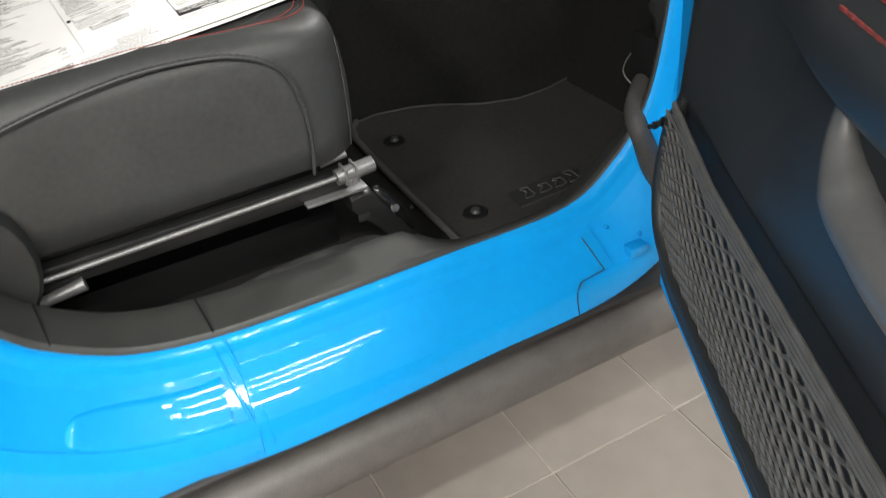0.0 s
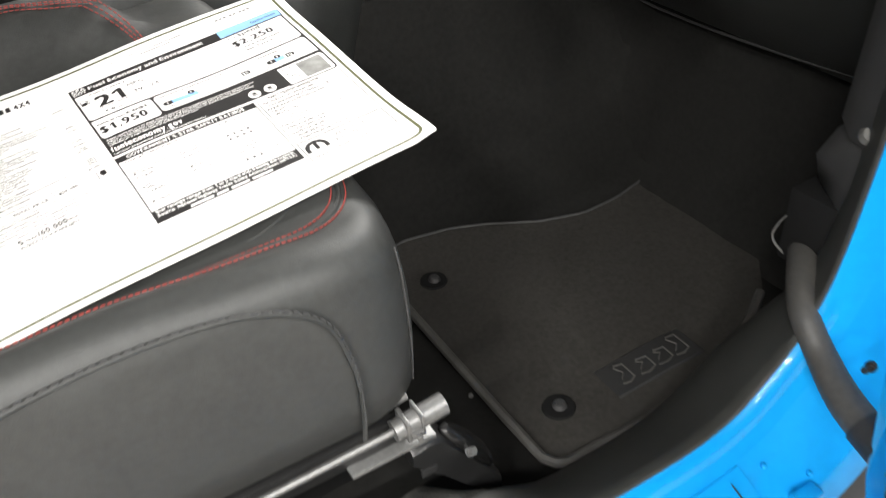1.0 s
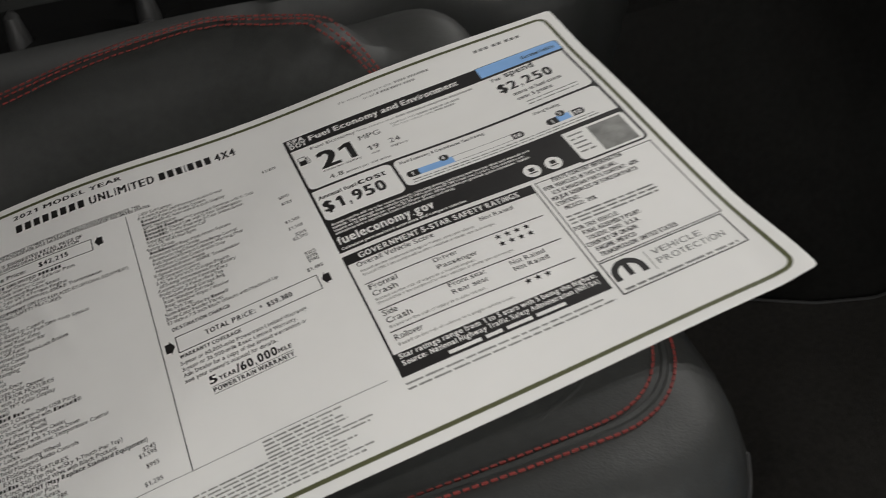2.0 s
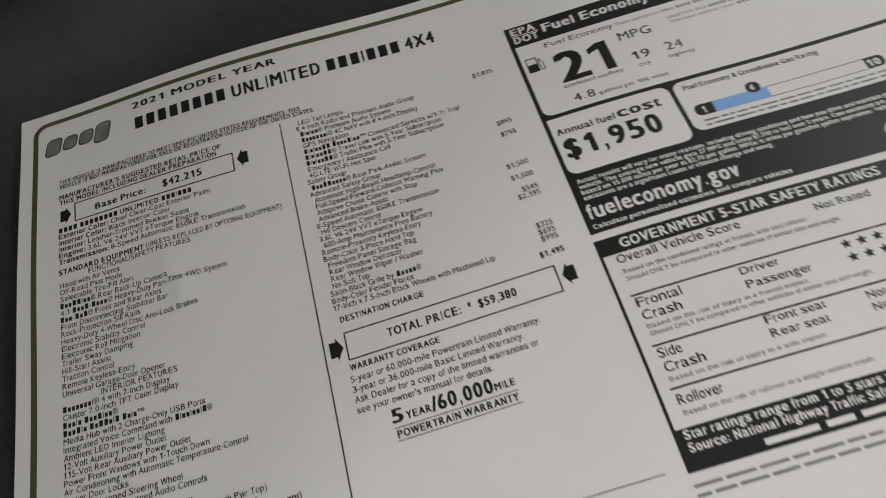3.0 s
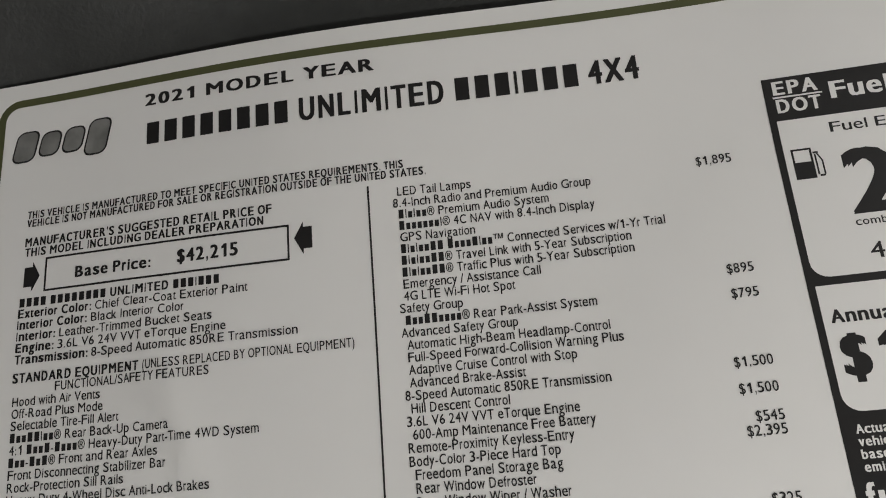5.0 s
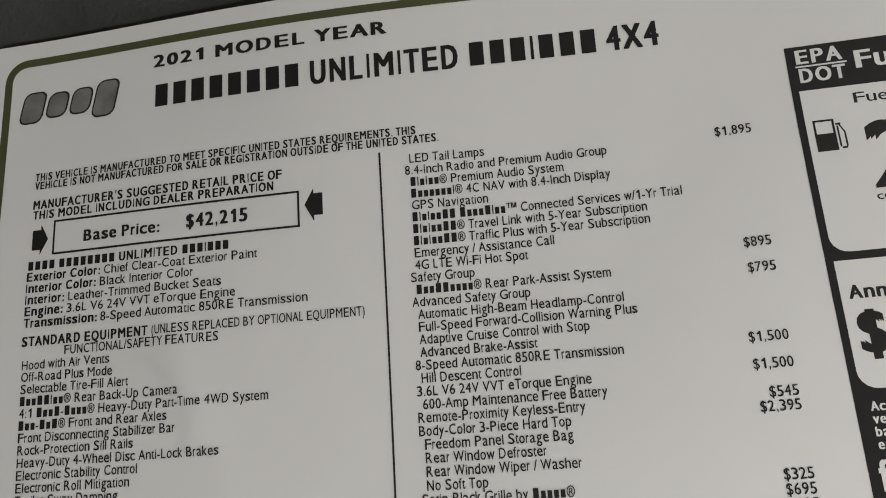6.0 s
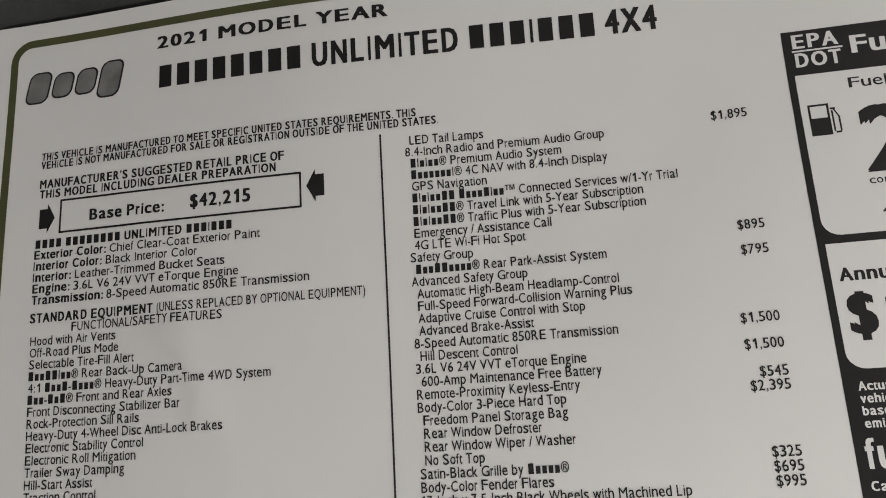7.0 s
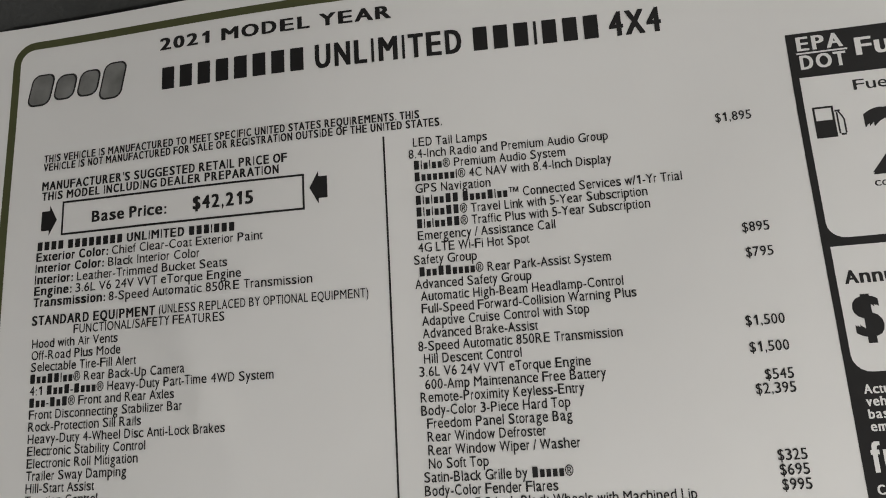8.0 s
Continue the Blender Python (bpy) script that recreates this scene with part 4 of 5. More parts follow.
def rrect(u0, v0, u1, v1, r, only=(1, 1, 1, 1), n=5):
    """Rectangle with rounded corners; only: which of bl, br, tr, tl."""
    pts = []
    for (cu, cv, a0), k in zip(((u0 + r, v0 + r, 180), (u1 - r, v0 + r, 270), (u1 - r, v1 - r, 0), (u0 + r, v1 - r, 90)), only):
        if k:
            pts += [(cu + r * math.cos(radians(a0 + 90 * i / n)), cv + r * math.sin(radians(a0 + 90 * i / n))) for i in range(n + 1)]
        else:
            pts.append(((u0, v0), (u1, v0), (u1, v1), (u0, v1))[(a0 // 90 + 2) % 4])
    return pts


def frame_lines(u0, v0, u1, v1, w):
    return [rect(u0, v0, u1, v0 + w), rect(u0, v1 - w, u1, v1), rect(u0, v0 + w, u0 + w, v1 - w), rect(u1 - w, v0 + w, u1, v1 - w)]


# lettering: letters of the built-in font fitted to the advance widths of a narrow grotesque; # = | are plain bars
ADVANCE, BEARING = {}, {}
for letters, wide, side in (("il'", 222, 58), ("I!", 278, 91), (".,:;", 278, 87), ("/", 278, -10), ("ft", 278, 14), ("j", 222, 10), ("r", 333, 48), ("-", 333, 44), ("()", 333, 50), ("ckvxyz", 500, 20), ("s", 500, 32), ("J", 500, 40), ("abdeghnopqu023456789$", 556, 44), ("1", 556, 128), ("L", 556, 72), ("m", 833, 66), ("M", 833, 73), ("BEKPS", 667, 66), ("AVXY", 667, 16), ("&", 667, 40), ("FTZ", 611, 32), ("CDHNRU", 722, 72), ("w", 722, 14), ("GOQ", 778, 42), ("W", 944, 16), ("%", 889, 40), ("*", 389, 40), ("®", 737, 20), ("™", 1000, 46), (" ", 278, 0), ("#", 667, 105), ("=", 540, 80), ("|", 250, 78)):
    for ch in letters:
        ADVANCE[ch], BEARING[ch] = wide / 1000, side / 1000
BFONT_CAP, BFONT_LOW, LOW = 0.682, 0.449, 0.73
jobs, letterforms = [], {}


def advance(ch, bold):
    return ADVANCE[ch] + (0.052 if bold and (ch.islower() or ch in "ABKLJ:-") else 0.0)


def line_width(s, bold=False):
    return sum(advance(ch, bold) for ch in s)


def text(s, u, v, cap, width=0.0, em=0.0, mat=None, bold=False, right=False, h=0.16, name="text_line"):
    """A printed line from u (or up to it: right) on the baseline v, in mm; width: of its ink, or em: its letter size across."""
    jobs.append((s, u, v, cap, width, em or cap * 1.142, mat or INK, bold, right, h, name))


def load_letters():
    """Outline of every letter in use, its ink stretched to a unit width and its capitals to a unit height."""
    made = {}
    for ch in sorted(set("".join(job[0] for job in jobs)) - set("#=| ")):
        c = bpy.data.curves.new("letter", "FONT")
        c.body, c.size, c.resolution_u, c.fill_mode = ch, 1.0, 3, "BOTH"
        made[ch] = new("letter", c)
    bpy.context.view_layer.update()
    deps = bpy.context.evaluated_depsgraph_get()
    for ch, o in made.items():
        me = bpy.data.meshes.new_from_object(o.evaluated_get(deps))
        xy = np.array([(q.co.x, q.co.y) for q in me.vertices])
        x = (xy[:, 0] - xy[:, 0].min()) / (xy[:, 0].max() - xy[:, 0].min())
        y = xy[:, 1] / BFONT_CAP
        if ch.islower():
            low = BFONT_LOW / BFONT_CAP
            y = np.where(y < low, y * LOW / low, LOW + (y - low) * (1 - LOW) / (1 - low))
        letterforms[ch] = (x, y, [tuple(p.vertices) for p in me.polygons])
        bpy.data.meshes.remove(me)
        c = o.data
        bpy.data.objects.remove(o)
        bpy.data.curves.remove(c)
    letterforms["1"] = (np.array([0.56, 1.0, 1.0, 0.70, 0.0, 0.0, 0.56]), np.array([0.0, 0.0, 1.0, 1.0, 0.80, 0.66, 0.70]), [(0, 1, 2, 6), (6, 2, 3), (6, 3, 4, 5)])
    square = (np.array([0.0, 1.0, 1.0, 0.0]), np.array([0.0, 0.0, 1.0, 1.0]), [(0, 1, 2, 3)])
    letterforms["#"] = letterforms["|"] = square
    letterforms["="] = (square[0], square[1] * LOW, square[2])


def set_texts():
    load_letters()
    for s, u, v, cap, width, em, m, bold, right, h, name in jobs:
        full = line_width(s, bold) - BEARING[s[0]] - BEARING[s[-1]]
        kx = width / full if width else em
        x = u - BEARING[s[0]] * kx - (full * kx if right else 0.0)
        fat, rise = (0.042, 0.016) if bold else (0.010, 0.004)
        pts, faces = [], []
        for ch in s:
            step = advance(ch, bold)
            if ch != " ":
                gx, gy, polys = letterforms[ch]
                x0, ink = x + BEARING[ch] * kx, (step - 2 * BEARING[ch]) * kx
                f = min(fat * kx * 0.9, 0.12 * ink) if ch not in "#=|" else 0.0
                for k, (sx, sy) in enumerate(((-1, -1), (1, -1), (-1, 1), (1, 1), (0, 0)) if f and bold else ((-1, 0), (1, 0)) if f else ((0, 0),)):
                    b = len(pts)
                    pts += [printed(x0 + f + gx[i] * (ink - 2 * f) + sx * f, v + (gy[i] + sy * rise) * cap, h + 0.0015 * k) for i in range(len(gx))]
                    faces += [tuple(b + q for q in p) for p in polys]
            x += step * kx
        me = bpy.data.meshes.new(name)
        me.from_pydata(pts, [], faces)
        me.materials.append(m)
        me.update()
        ob = new(name, me)
        ob.parent = sticker


def word_bars(name, u0, u1, v0, pitch, lines, mat=None, h=0.16, height=1.1, seed=1, ragged=0.25, indent=0.0):
    """Small print that cannot be read: rows of plain bars as long as words."""
    rnd = random.Random(seed)
    loops = []
    for k in range(lines):
        u, end = u0 + indent * rnd.random(), u1 - (u1 - u0) * ragged * rnd.random()
        while u < end:
            w = rnd.uniform(1.5, 6.5) * height / 1.1
            loops.append(rect(u, v0 - k * pitch, min(u + w, end), v0 - k * pitch + height * 0.62))
            u += w + 0.7 * height
    return flat_shape(name, loops, mat or GREYINK, h, step=25.0)


# border
B0, B1, B2, B3, BW = -20.4, 403.2, 52.9, -213.4, 2.4
loops = []
for (cu, cv, a0) in ((B0 + 7, B2 - 7, 90), (B1 - 7, B2 - 7, 0), (B1 - 7, B3 + 7, 270), (B0 + 7, B3 + 7, 180)):
    for k in range(6):
        a, b = radians(a0 + 15 * k), radians(a0 + 15 * (k + 1))
        loops.append([(cu + 7 * math.cos(a), cv + 7 * math.sin(a)), (cu + 7 * math.cos(b), cv + 7 * math.sin(b)), (cu + (7 - BW) * math.cos(b), cv + (7 - BW) * math.sin(b)), (cu + (7 - BW) * math.cos(a), cv + (7 - BW) * math.sin(a))])
loops += [rect(B0 + 7, B2 - BW, B1 - 7, B2), rect(B0 + 7, B3, B1 - 7, B3 + BW), rect(B0, B3 + 7, B0 + BW, B2 - 7), rect(B1 - BW, B3 + 7, B1, B2 - 7)]
flat_shape("border", loops, OLIVE, label="olive printed border line")

# maker's mark: plain grey shapes
loops = []
for u0, u1, v0, v1 in ((-14.5, -7.0, 32.0, 42.0), (-6.2, 0.6, 33.0, 41.0), (1.4, 8.2, 33.0, 41.2), (9.0, 16.4, 31.0, 42.4)):
    loops.append([(a + 0.18 * (b - 36), b) for a, b in rrect(u0, v0, u1, v1, 2.4)])
flat_shape("mark_outline", [[(a, b) for a, b in lp] for lp in loops], INK)
loops = []
for u0, u1, v0, v1 in ((-14.0, -7.5, 32.5, 41.5), (-5.7, 0.1, 33.5, 40.5), (1.9, 7.7, 33.5, 40.7), (9.5, 15.9, 31.5, 41.9)):
    loops.append([(a + 0.18 * (b - 36), b) for a, b in rrect(u0, v0, u1, v1, 2.0)])
flat_shape("mark_fill", loops, GREYINK, h=0.2, label="plain grey printed shapes")

text("2021 MODEL YEAR", 27.7, 43.6, 3.6, 68.4, bold=True)
text("########", 28.6, 31.3, 6.7, 42.4, bold=True)
text("UNLIMITED", 74.3, 31.3, 6.7, 40.6, bold=True)
text("###|###", 118.1, 31.4, 6.7, 33.3, bold=True)
text("4X4", 154.2, 31.4, 6.7, 13.5, bold=True)
text("THIS VEHICLE IS MANUFACTURED TO MEET SPECIFIC UNITED STATES REQUIREMENTS. THIS", -7.9, 13.9, 2.2, 110.2, bold=True)
text("VEHICLE IS NOT MANUFACTURED FOR SALE OR REGISTRATION OUTSIDE OF THE UNITED STATES.", -7.9, 11.3, 2.2, 116.1, bold=True)
text("MANUFACTURER'S SUGGESTED RETAIL PRICE OF", -7.9, 5.4, 2.5, 73.6, bold=True)
text("THIS MODEL INCLUDING DEALER PREPARATION", -7.7, 2.4, 2.4, 71.0, bold=True)
flat_shape("price_box", frame_lines(-1.1, -8.4, 70.3, 1.5, 0.55), INK)
text("Base Price:", 8.3, -5.5, 3.1, 22.6, bold=True)
text("$42,215", 38.6, -5.2, 3.6, 17.4, bold=True)
flat_shape("arrow", [[(-7.4, -0.9), (-4.9, -0.9), (-4.9, -6.6), (-7.4, -6.6)], [(-4.9, 0.6), (-2.6, -3.7), (-4.9, -8.1)]], INK)
flat_shape("arrow", [[(74.2, 0.4), (76.6, 0.4), (76.6, -5.6), (74.2, -5.6)], [(71.7, -2.6), (74.2, 1.9), (74.2, -7.2)]], INK)
LH, EM1, EM2 = 2.42, 2.92, 2.81
text("#### ######## UNLIMITED ###|###", -8.0, -12.3, LH, 58.6, bold=True)
for k, (a, b) in enumerate((("Exterior Color:", "Chief Clear-Coat Exterior Paint"), ("Interior Color:", "Black Interior Color"), ("Interior:", "Leather-Trimmed Bucket Seats"), ("Engine:", "3.6L V6 24V VVT eTorque Engine"), ("Transmission:", "8-Speed Automatic 850RE Transmission"))):
    text(a, -8.2, -15.4 - 3.2 * k, LH, em=3.2, bold=True)
    text(b, -8.2 + 3.2 * (line_width(a, True) + 0.2), -15.4 - 3.2 * k, LH, em=3.2)
text("STANDARD EQUIPMENT", -8.4, -33.3, LH + 0.1, 36.6, bold=True)
text("(UNLESS REPLACED BY OPTIONAL EQUIPMENT)", 29.4, -33.2, LH, 57.2)
text("FUNCTIONAL/SAFETY FEATURES", 4.2, -36.3, LH, 43.5)
COL1 = ["Hood with Air Vents", "Off-Road Plus Mode", "Selectable Tire-Fill Alert", "#==##|==® Rear Back-Up Camera", "4:1 #==#-#===® Heavy-Duty Part-Time 4WD System", "#==-#=#® Front and Rear Axles", "Front Disconnecting Stabilizer Bar", "Rock-Protection Sill Rails", "Heavy-Duty 4-Wheel Disc Anti-Lock Brakes", "Electronic Stability Control", "Electronic Roll Mitigation", "Trailer Sway Damping", "Hill-Start Assist", "Traction Control", "Remote Keyless-Entry", "Universal Garage-Door Opener", ">INTERIOR FEATURES", "#======|® 4 with 7-Inch Display", "Cluster 7.0-Inch TFT Color Display", "#==|= #==#|==®", "#==#|= #=##=|# #=|=™", "Media Hub with 2 Charge-Only USB Ports", "Integrated Voice Command with #|==|==|#®", "Ambient LED Interior Lighting", "12-Volt Auxiliary Power Outlet", "115-Volt Rear Auxiliary Power Outlet", "Power Front Windows with 1-Touch Down", "Air Conditioning with Automatic Temperature Control", "Power Door Locks", "Leather-Wrapped Steering Wheel", "Steering Wheel Mounted Audio Controls", "Rear 60 / 40 Folding Seat", ">EXTERIOR FEATURES", "Black #====|#== Soft Top (NA w/Sky 1-Touch Pwr Top)", "17-Inch x 7.5-Inch Machined Whls with Black Pockets", "*OPTIONAL EQUIPMENT (May Replace Standard Equipment)", "Chief Clear-Coat Exterior Paint", "Leather-Trimmed Bucket Seats", "Customer Preferred Package 28R"]
for k, s in enumerate(COL1):
    text(s.lstrip(">*"), 7.0 if s[0] == ">" else -8.0, -39.6 - 3.17 * k, LH, em=EM1, bold=s[0] == "*")
COL2 = [">LED Tail Lamps", "8.4-Inch Radio and Premium Audio Group", ">#|=|==® Premium Audio System", ">#======|® 4C NAV with 8.4-Inch Display", ">GPS Navigation", ">#|=|==## #===#|==™ Connected Services w/1-Yr Trial", ">#|=|==##® Travel Link with 5-Year Subscription", ">#|=|==##® Traffic Plus with 5-Year Subscription", ">Emergency / Assistance Call", ">4G LTE Wi-Fi Hot Spot", "Safety Group", ">#==##====® Rear Park-Assist System", "Advanced Safety Group", ">Automatic High-Beam Headlamp-Control", ">Full-Speed Forward-Collision Warning Plus", ">Adaptive Cruise Control with Stop", ">Advanced Brake-Assist", "8-Speed Automatic 850RE Transmission", ">Hill Descent Control", "3.6L V6 24V VVT eTorque Engine", ">600-Amp Maintenance Free Battery", "Remote-Proximity Keyless-Entry", "Body-Color 3-Piece Hard Top", ">Freedom Panel Storage Bag", ">Rear Window Defroster", ">Rear Window Wiper / Washer", ">No Soft Top", "Satin-Black Grille by #====®", "Body-Color Fender Flares", "17-Inch x 7.5-Inch Black Wheels with Machined Lip"]
for k, s in enumerate(COL2):
    text(s.lstrip(">"), 100.2 if s[0] == ">" else 98.9, 6.0 - 3.18 * k, LH, em=EM2)
for s, v in (("$1,895", 4.4), ("$895", -24.9), ("$795", -31.2), ("$1,500", -47.8), ("$1,500", -54.1), ("$545", -60.6), ("$2,395", -63.8), ("$325", -78.7), ("$695", -81.9), ("$995", -85.1)):
    text(s, 186.7, v, LH, em=2.95, right=True)
text("$1,495", 187.0, -91.5, LH, em=3.1, right=True, bold=True)
flat_shape("column_line", [rect(92.1, -177.4, 92.6, 9.7)], INK)
text("DESTINATION CHARGE", 100.4, -91.6, LH, 32.4, bold=True)
flat_shape("price_box", frame_lines(100.5, -107.5, 181.4, -95.9, 0.55), INK)
text("TOTAL PRICE:  *  $59,380", 116.4, -103.2, 3.4, 48.9, bold=True)
flat_shape("arrow", [[(94.4, -98.6), (97.0, -98.6), (97.0, -104.8), (94.4, -104.8)], [(97.0, -97.0), (99.6, -101.7), (97.0, -106.4)]], INK)
flat_shape("arrow", [[(185.2, -98.0), (187.8, -98.0), (187.8, -104.2), (185.2, -104.2)], [(182.8, -101.1), (185.2, -96.4), (185.2, -105.8)]], INK)
text("WARRANTY COVERAGE", 100.4, -111.6, LH, 33.6, bold=True)
for k, s in enumerate(("5-year or 60,000-mile Powertrain Limited Warranty.", "3-year or 36,000-mile Basic Limited Warranty.", "Ask Dealer for a copy of the limited warranties or", "see your owner's manual for details.")):
    text(s, 99.8, -116.2 - 4.0 * k, LH + 0.1, em=3.11)
text("5", 111.0, -135.5, 5.0, 4.2, bold=True)
text("YEAR", 116.1, -135.3, 2.7, 9.0, bold=True)
text("/60,000", 125.4, -135.7, 5.3, 21.9, bold=True)
text("MILE", 147.8, -135.4, 2.6, 7.2, bold=True)
flat_shape("rule", [rect(111.4, -137.5, 155.2, -137.2), rect(111.6, -142.2, 155.4, -141.9)], INK)
text("POWERTRAIN WARRANTY", 111.8, -141.0, 2.7, 43.0, bold=True)
flat_shape("rule", [rect(10.0, -177.9, 190.6, -177.6)], INK)
for s, v in (("$245", -155.4), ("$1,595", -158.6), ("$995", -165.4), ("$1,295", -174.8)):
    text(s, 78.8, v, LH, em=2.95, right=True)
word_bars("small_print", 126.0, 172.0, -180.6, 2.3, 5, height=1.5, seed=3)
word_bars("small_print", 84.0, 180.0, -191.5, 2.2, 8, height=1.4, seed=4)
loops, u, rnd = [], 16.0, random.Random(5)
while u < 76.0:
    w = rnd.choice((0.4, 0.8, 1.2))
    loops.append(rect(u, -200.0, u + w, -188.5))
    u += w + rnd.choice((0.4, 0.6, 1.0))
flat_shape("barcode_bars", loops, INK, step=25)

# fuel economy panel
E0, E1 = 197.0, 398.4
text("For more information visit: #### #######", 240.0, 40.4, 2.0, 66.0, mat=GREYINK)
text("or call # ### #### ####", 256.0, 36.4, 2.0, 38.0, mat=GREYINK)
text("### ## ###", 342.0, 40.6, 2.6, 36.0, mat=GREYINK)
flat_shape("panel_ground", [rect(E0, -88.8, 350.0, 14.4), rect(350.0, -60.4, E1 - 0.5, 14.4), rrect(350.0, -90.0, E1 - 0.5, -60.4, 4, (0, 1, 0, 0))], INK, h=0.1)
flat_shape("header_band", [rect(E0, 14.4, 335.0, 25.7), rrect(335.0, 14.4, E1, 26.2, 2.5, (0, 0, 1, 0))], INK, h=0.1)
flat_shape("header_tab", [rrect(335.0, 15.6, E1 - 0.6, 25.8, 2.5, (0, 0, 1, 0))], BLUEINK, h=0.16, label="light blue printed tab")
text("Gasoline Vehicle", 368.0, 19.0, 3.0, 26.0, mat=INK, bold=True, h=0.22)
W = PAPER
text("EPA", 199.2, 20.9, 3.7, 10.6, mat=W, bold=True, h=0.2)
flat_shape("rule", [rect(198.9, 19.9, 210.6, 20.35)], W, h=0.2)
text("DOT", 199.4, 15.8, 3.7, 10.6, mat=W, bold=True, h=0.2)
text("Fuel Economy and Environment", 212.4, 18.0, 4.6, 106.0, mat=W, bold=True, h=0.2)
flat_shape("panel_field", [rrect(E0 + 1.7, -28.6, E1 - 2.0, 13.6, 4, (1, 1, 0, 0)), rrect(E0 + 1.7, -60.4, 247.4, -30.6, 4, (1, 1, 1, 0)), rrect(249.2, -57.6, E1 - 2.2, -30.6, 4, (1, 0, 1, 1)), rrect(352.0, -88.6, E1 - 2.0, -61.4, 3, (1, 1, 1, 0))], W, h=0.15)
flat_shape("pump_icon", [rect(200.3, -3.0, 205.0, 1.6), rect(200.3, 4.8, 205.0, 5.3), rect(200.3, 1.6, 200.8, 4.8), rect(204.5, 1.6, 205.0, 4.8), rect(205.4, -2.2, 205.8, 3.4), rect(205.8, -2.7, 207.0, -2.2), rect(206.8, -2.2, 207.2, 1.6), rect(205.2, 3.6, 206.4, 4.1), [(206.0, 4.1), (207.2, 1.6), (206.8, 1.6), (205.6, 4.1)]], INK, h=0.2)
text("Fuel Economy", 210.4, 8.8, 2.7, 29.5, h=0.2)
text("2", 211.0, -13.4, 16.6, 12.6, bold=True, h=0.2)
flat_shape("digit", [rect(229.9, -13.4, 234.0, 3.2), [(225.4, -2.2), (229.9, -0.5), (229.9, 3.2), (225.4, 0.8)]], INK, h=0.2)
text("MPG", 239.8, 0.2, 4.6, 13.8, h=0.2)
text("19", 241.4, -12.4, 4.6, 7.2, h=0.2)
text("24", 255.6, -12.2, 4.6, 7.4, h=0.2)
text("combined city/hwy", 210.8, -16.6, 1.9, 24.6, h=0.2)
text("city", 242.0, -16.6, 1.9, 5.0, h=0.2)
text("highway", 255.0, -16.4, 1.9, 11.5, h=0.2)
text("4.8", 212.4, -25.2, 4.0, 8.6, h=0.2)
text("gallons per 100 miles", 222.4, -25.2, 1.9, 28.6, h=0.2)
text("These estimates reflect #### ######## ######### ##########", 240.6, 9.2, 1.7, 84.0, h=0.2, mat=GREYINK)
text("Small SUV 4WD ##### #### ## ## ####", 262.6, 4.8, 1.7, 50.0, h=0.2, mat=GREYINK)
text("The best vehicle rates ### ####", 263.0, 2.0, 1.7, 45.0, h=0.2, mat=GREYINK)
text("You", 339.0, 8.4, 3.0, 7.0, bold=True, h=0.2)
text("spend", 349.5, 8.6, 4.8, 22.5, bold=True, h=0.2)
text("$2,250", 339.4, -4.6, 8.2, 40.6, bold=True, h=0.2)
text("more in fuel costs", 346.0, -11.6, 3.2, 36.0, bold=True, h=0.2)
text("over 5 years", 346.0, -17.2, 3.2, 26.0, bold=True, h=0.2)
word_bars("small_print", 350.0, 390.0, -21.8, 3.0, 2, height=1.6, seed=10, h=0.2, ragged=0.15)
text("Annual fuel", 200.4, -39.8, 3.1, 23.4, bold=True, h=0.2)
text("cost", 224.8, -39.8, 4.8, 17.6, bold=True, h=0.2)
text("$1,950", 200.8, -52.2, 9.4, 38.0, bold=True, h=0.2)
text("Fuel Economy & Greenhouse Gas Rating", 253.0, -35.6, 2.4, 58.0, bold=True, h=0.2)
text("Smog Rating", 347.0, -36.0, 2.4, 19.0, bold=True, h=0.2)
for u0, u1, um in ((252.6, 333.0, 279.0), (350.0, 377.0, 362.0)):
    flat_shape("rating_bar", [rect(u0 + 8, -50.4, um + 5, -44.6)], BLUEINK, h=0.2, label="light blue rating bar")
    flat_shape("rating_end", [rrect(u0, -50.4, u0 + 8, -44.6, 2.4, (1, 0, 0, 1)), rrect(u1 - 8, -50.4, u1, -44.6, 2.4, (0, 1, 1, 0)), rrect(um - 3, -46.0, um + 3, -40.4, 2.6), rect(um + 5, -50.4, u1 - 8, -50.1), rect(um + 5, -44.9, u1 - 8, -44.6)], INK, h=0.22)
    text("1", u0 + 3.2, -49.4, 3.4, mat=W, bold=True, h=0.27)
    text("10", u1 - 7, -49.4, 3.4, 5.0, mat=W, bold=True, h=0.27)
    text("4" if um < 300 else "3", um - 1.4, -45.0, 3.4, mat=W, bold=True, h=0.27)
word_bars("small_print", 254.0, 390.0, -53.6, 2.3, 2, height=1.4, seed=12, h=0.2, ragged=0.1)
for k, (line, wide) in enumerate((("Actual results will vary for many reasons, including driving conditions and how you drive and maintain your", 128), ("vehicle. The average new vehicle gets 27 MPG and costs $7,500 to fuel over 5 years. Cost estimates are", 122), ("based on 15,000 miles per year at $2.70 per gallon. MPGe is miles per gasoline gallon equivalent. Vehicle", 125), ("emissions are a significant cause of climate change and smog.", 73))):
    text(line, 200.0, -65.2 - 2.75 * k, 2.0, wide, mat=W, bold=True, h=0.2)
text("fueleconomy.gov", 199.0, -82.2, 6.4, 57.0, mat=W, bold=True, h=0.2)
text("Calculate personalized estimates and compare vehicles", 199.0, -86.9, 2.0, 75.0, mat=W, bold=True, h=0.2)
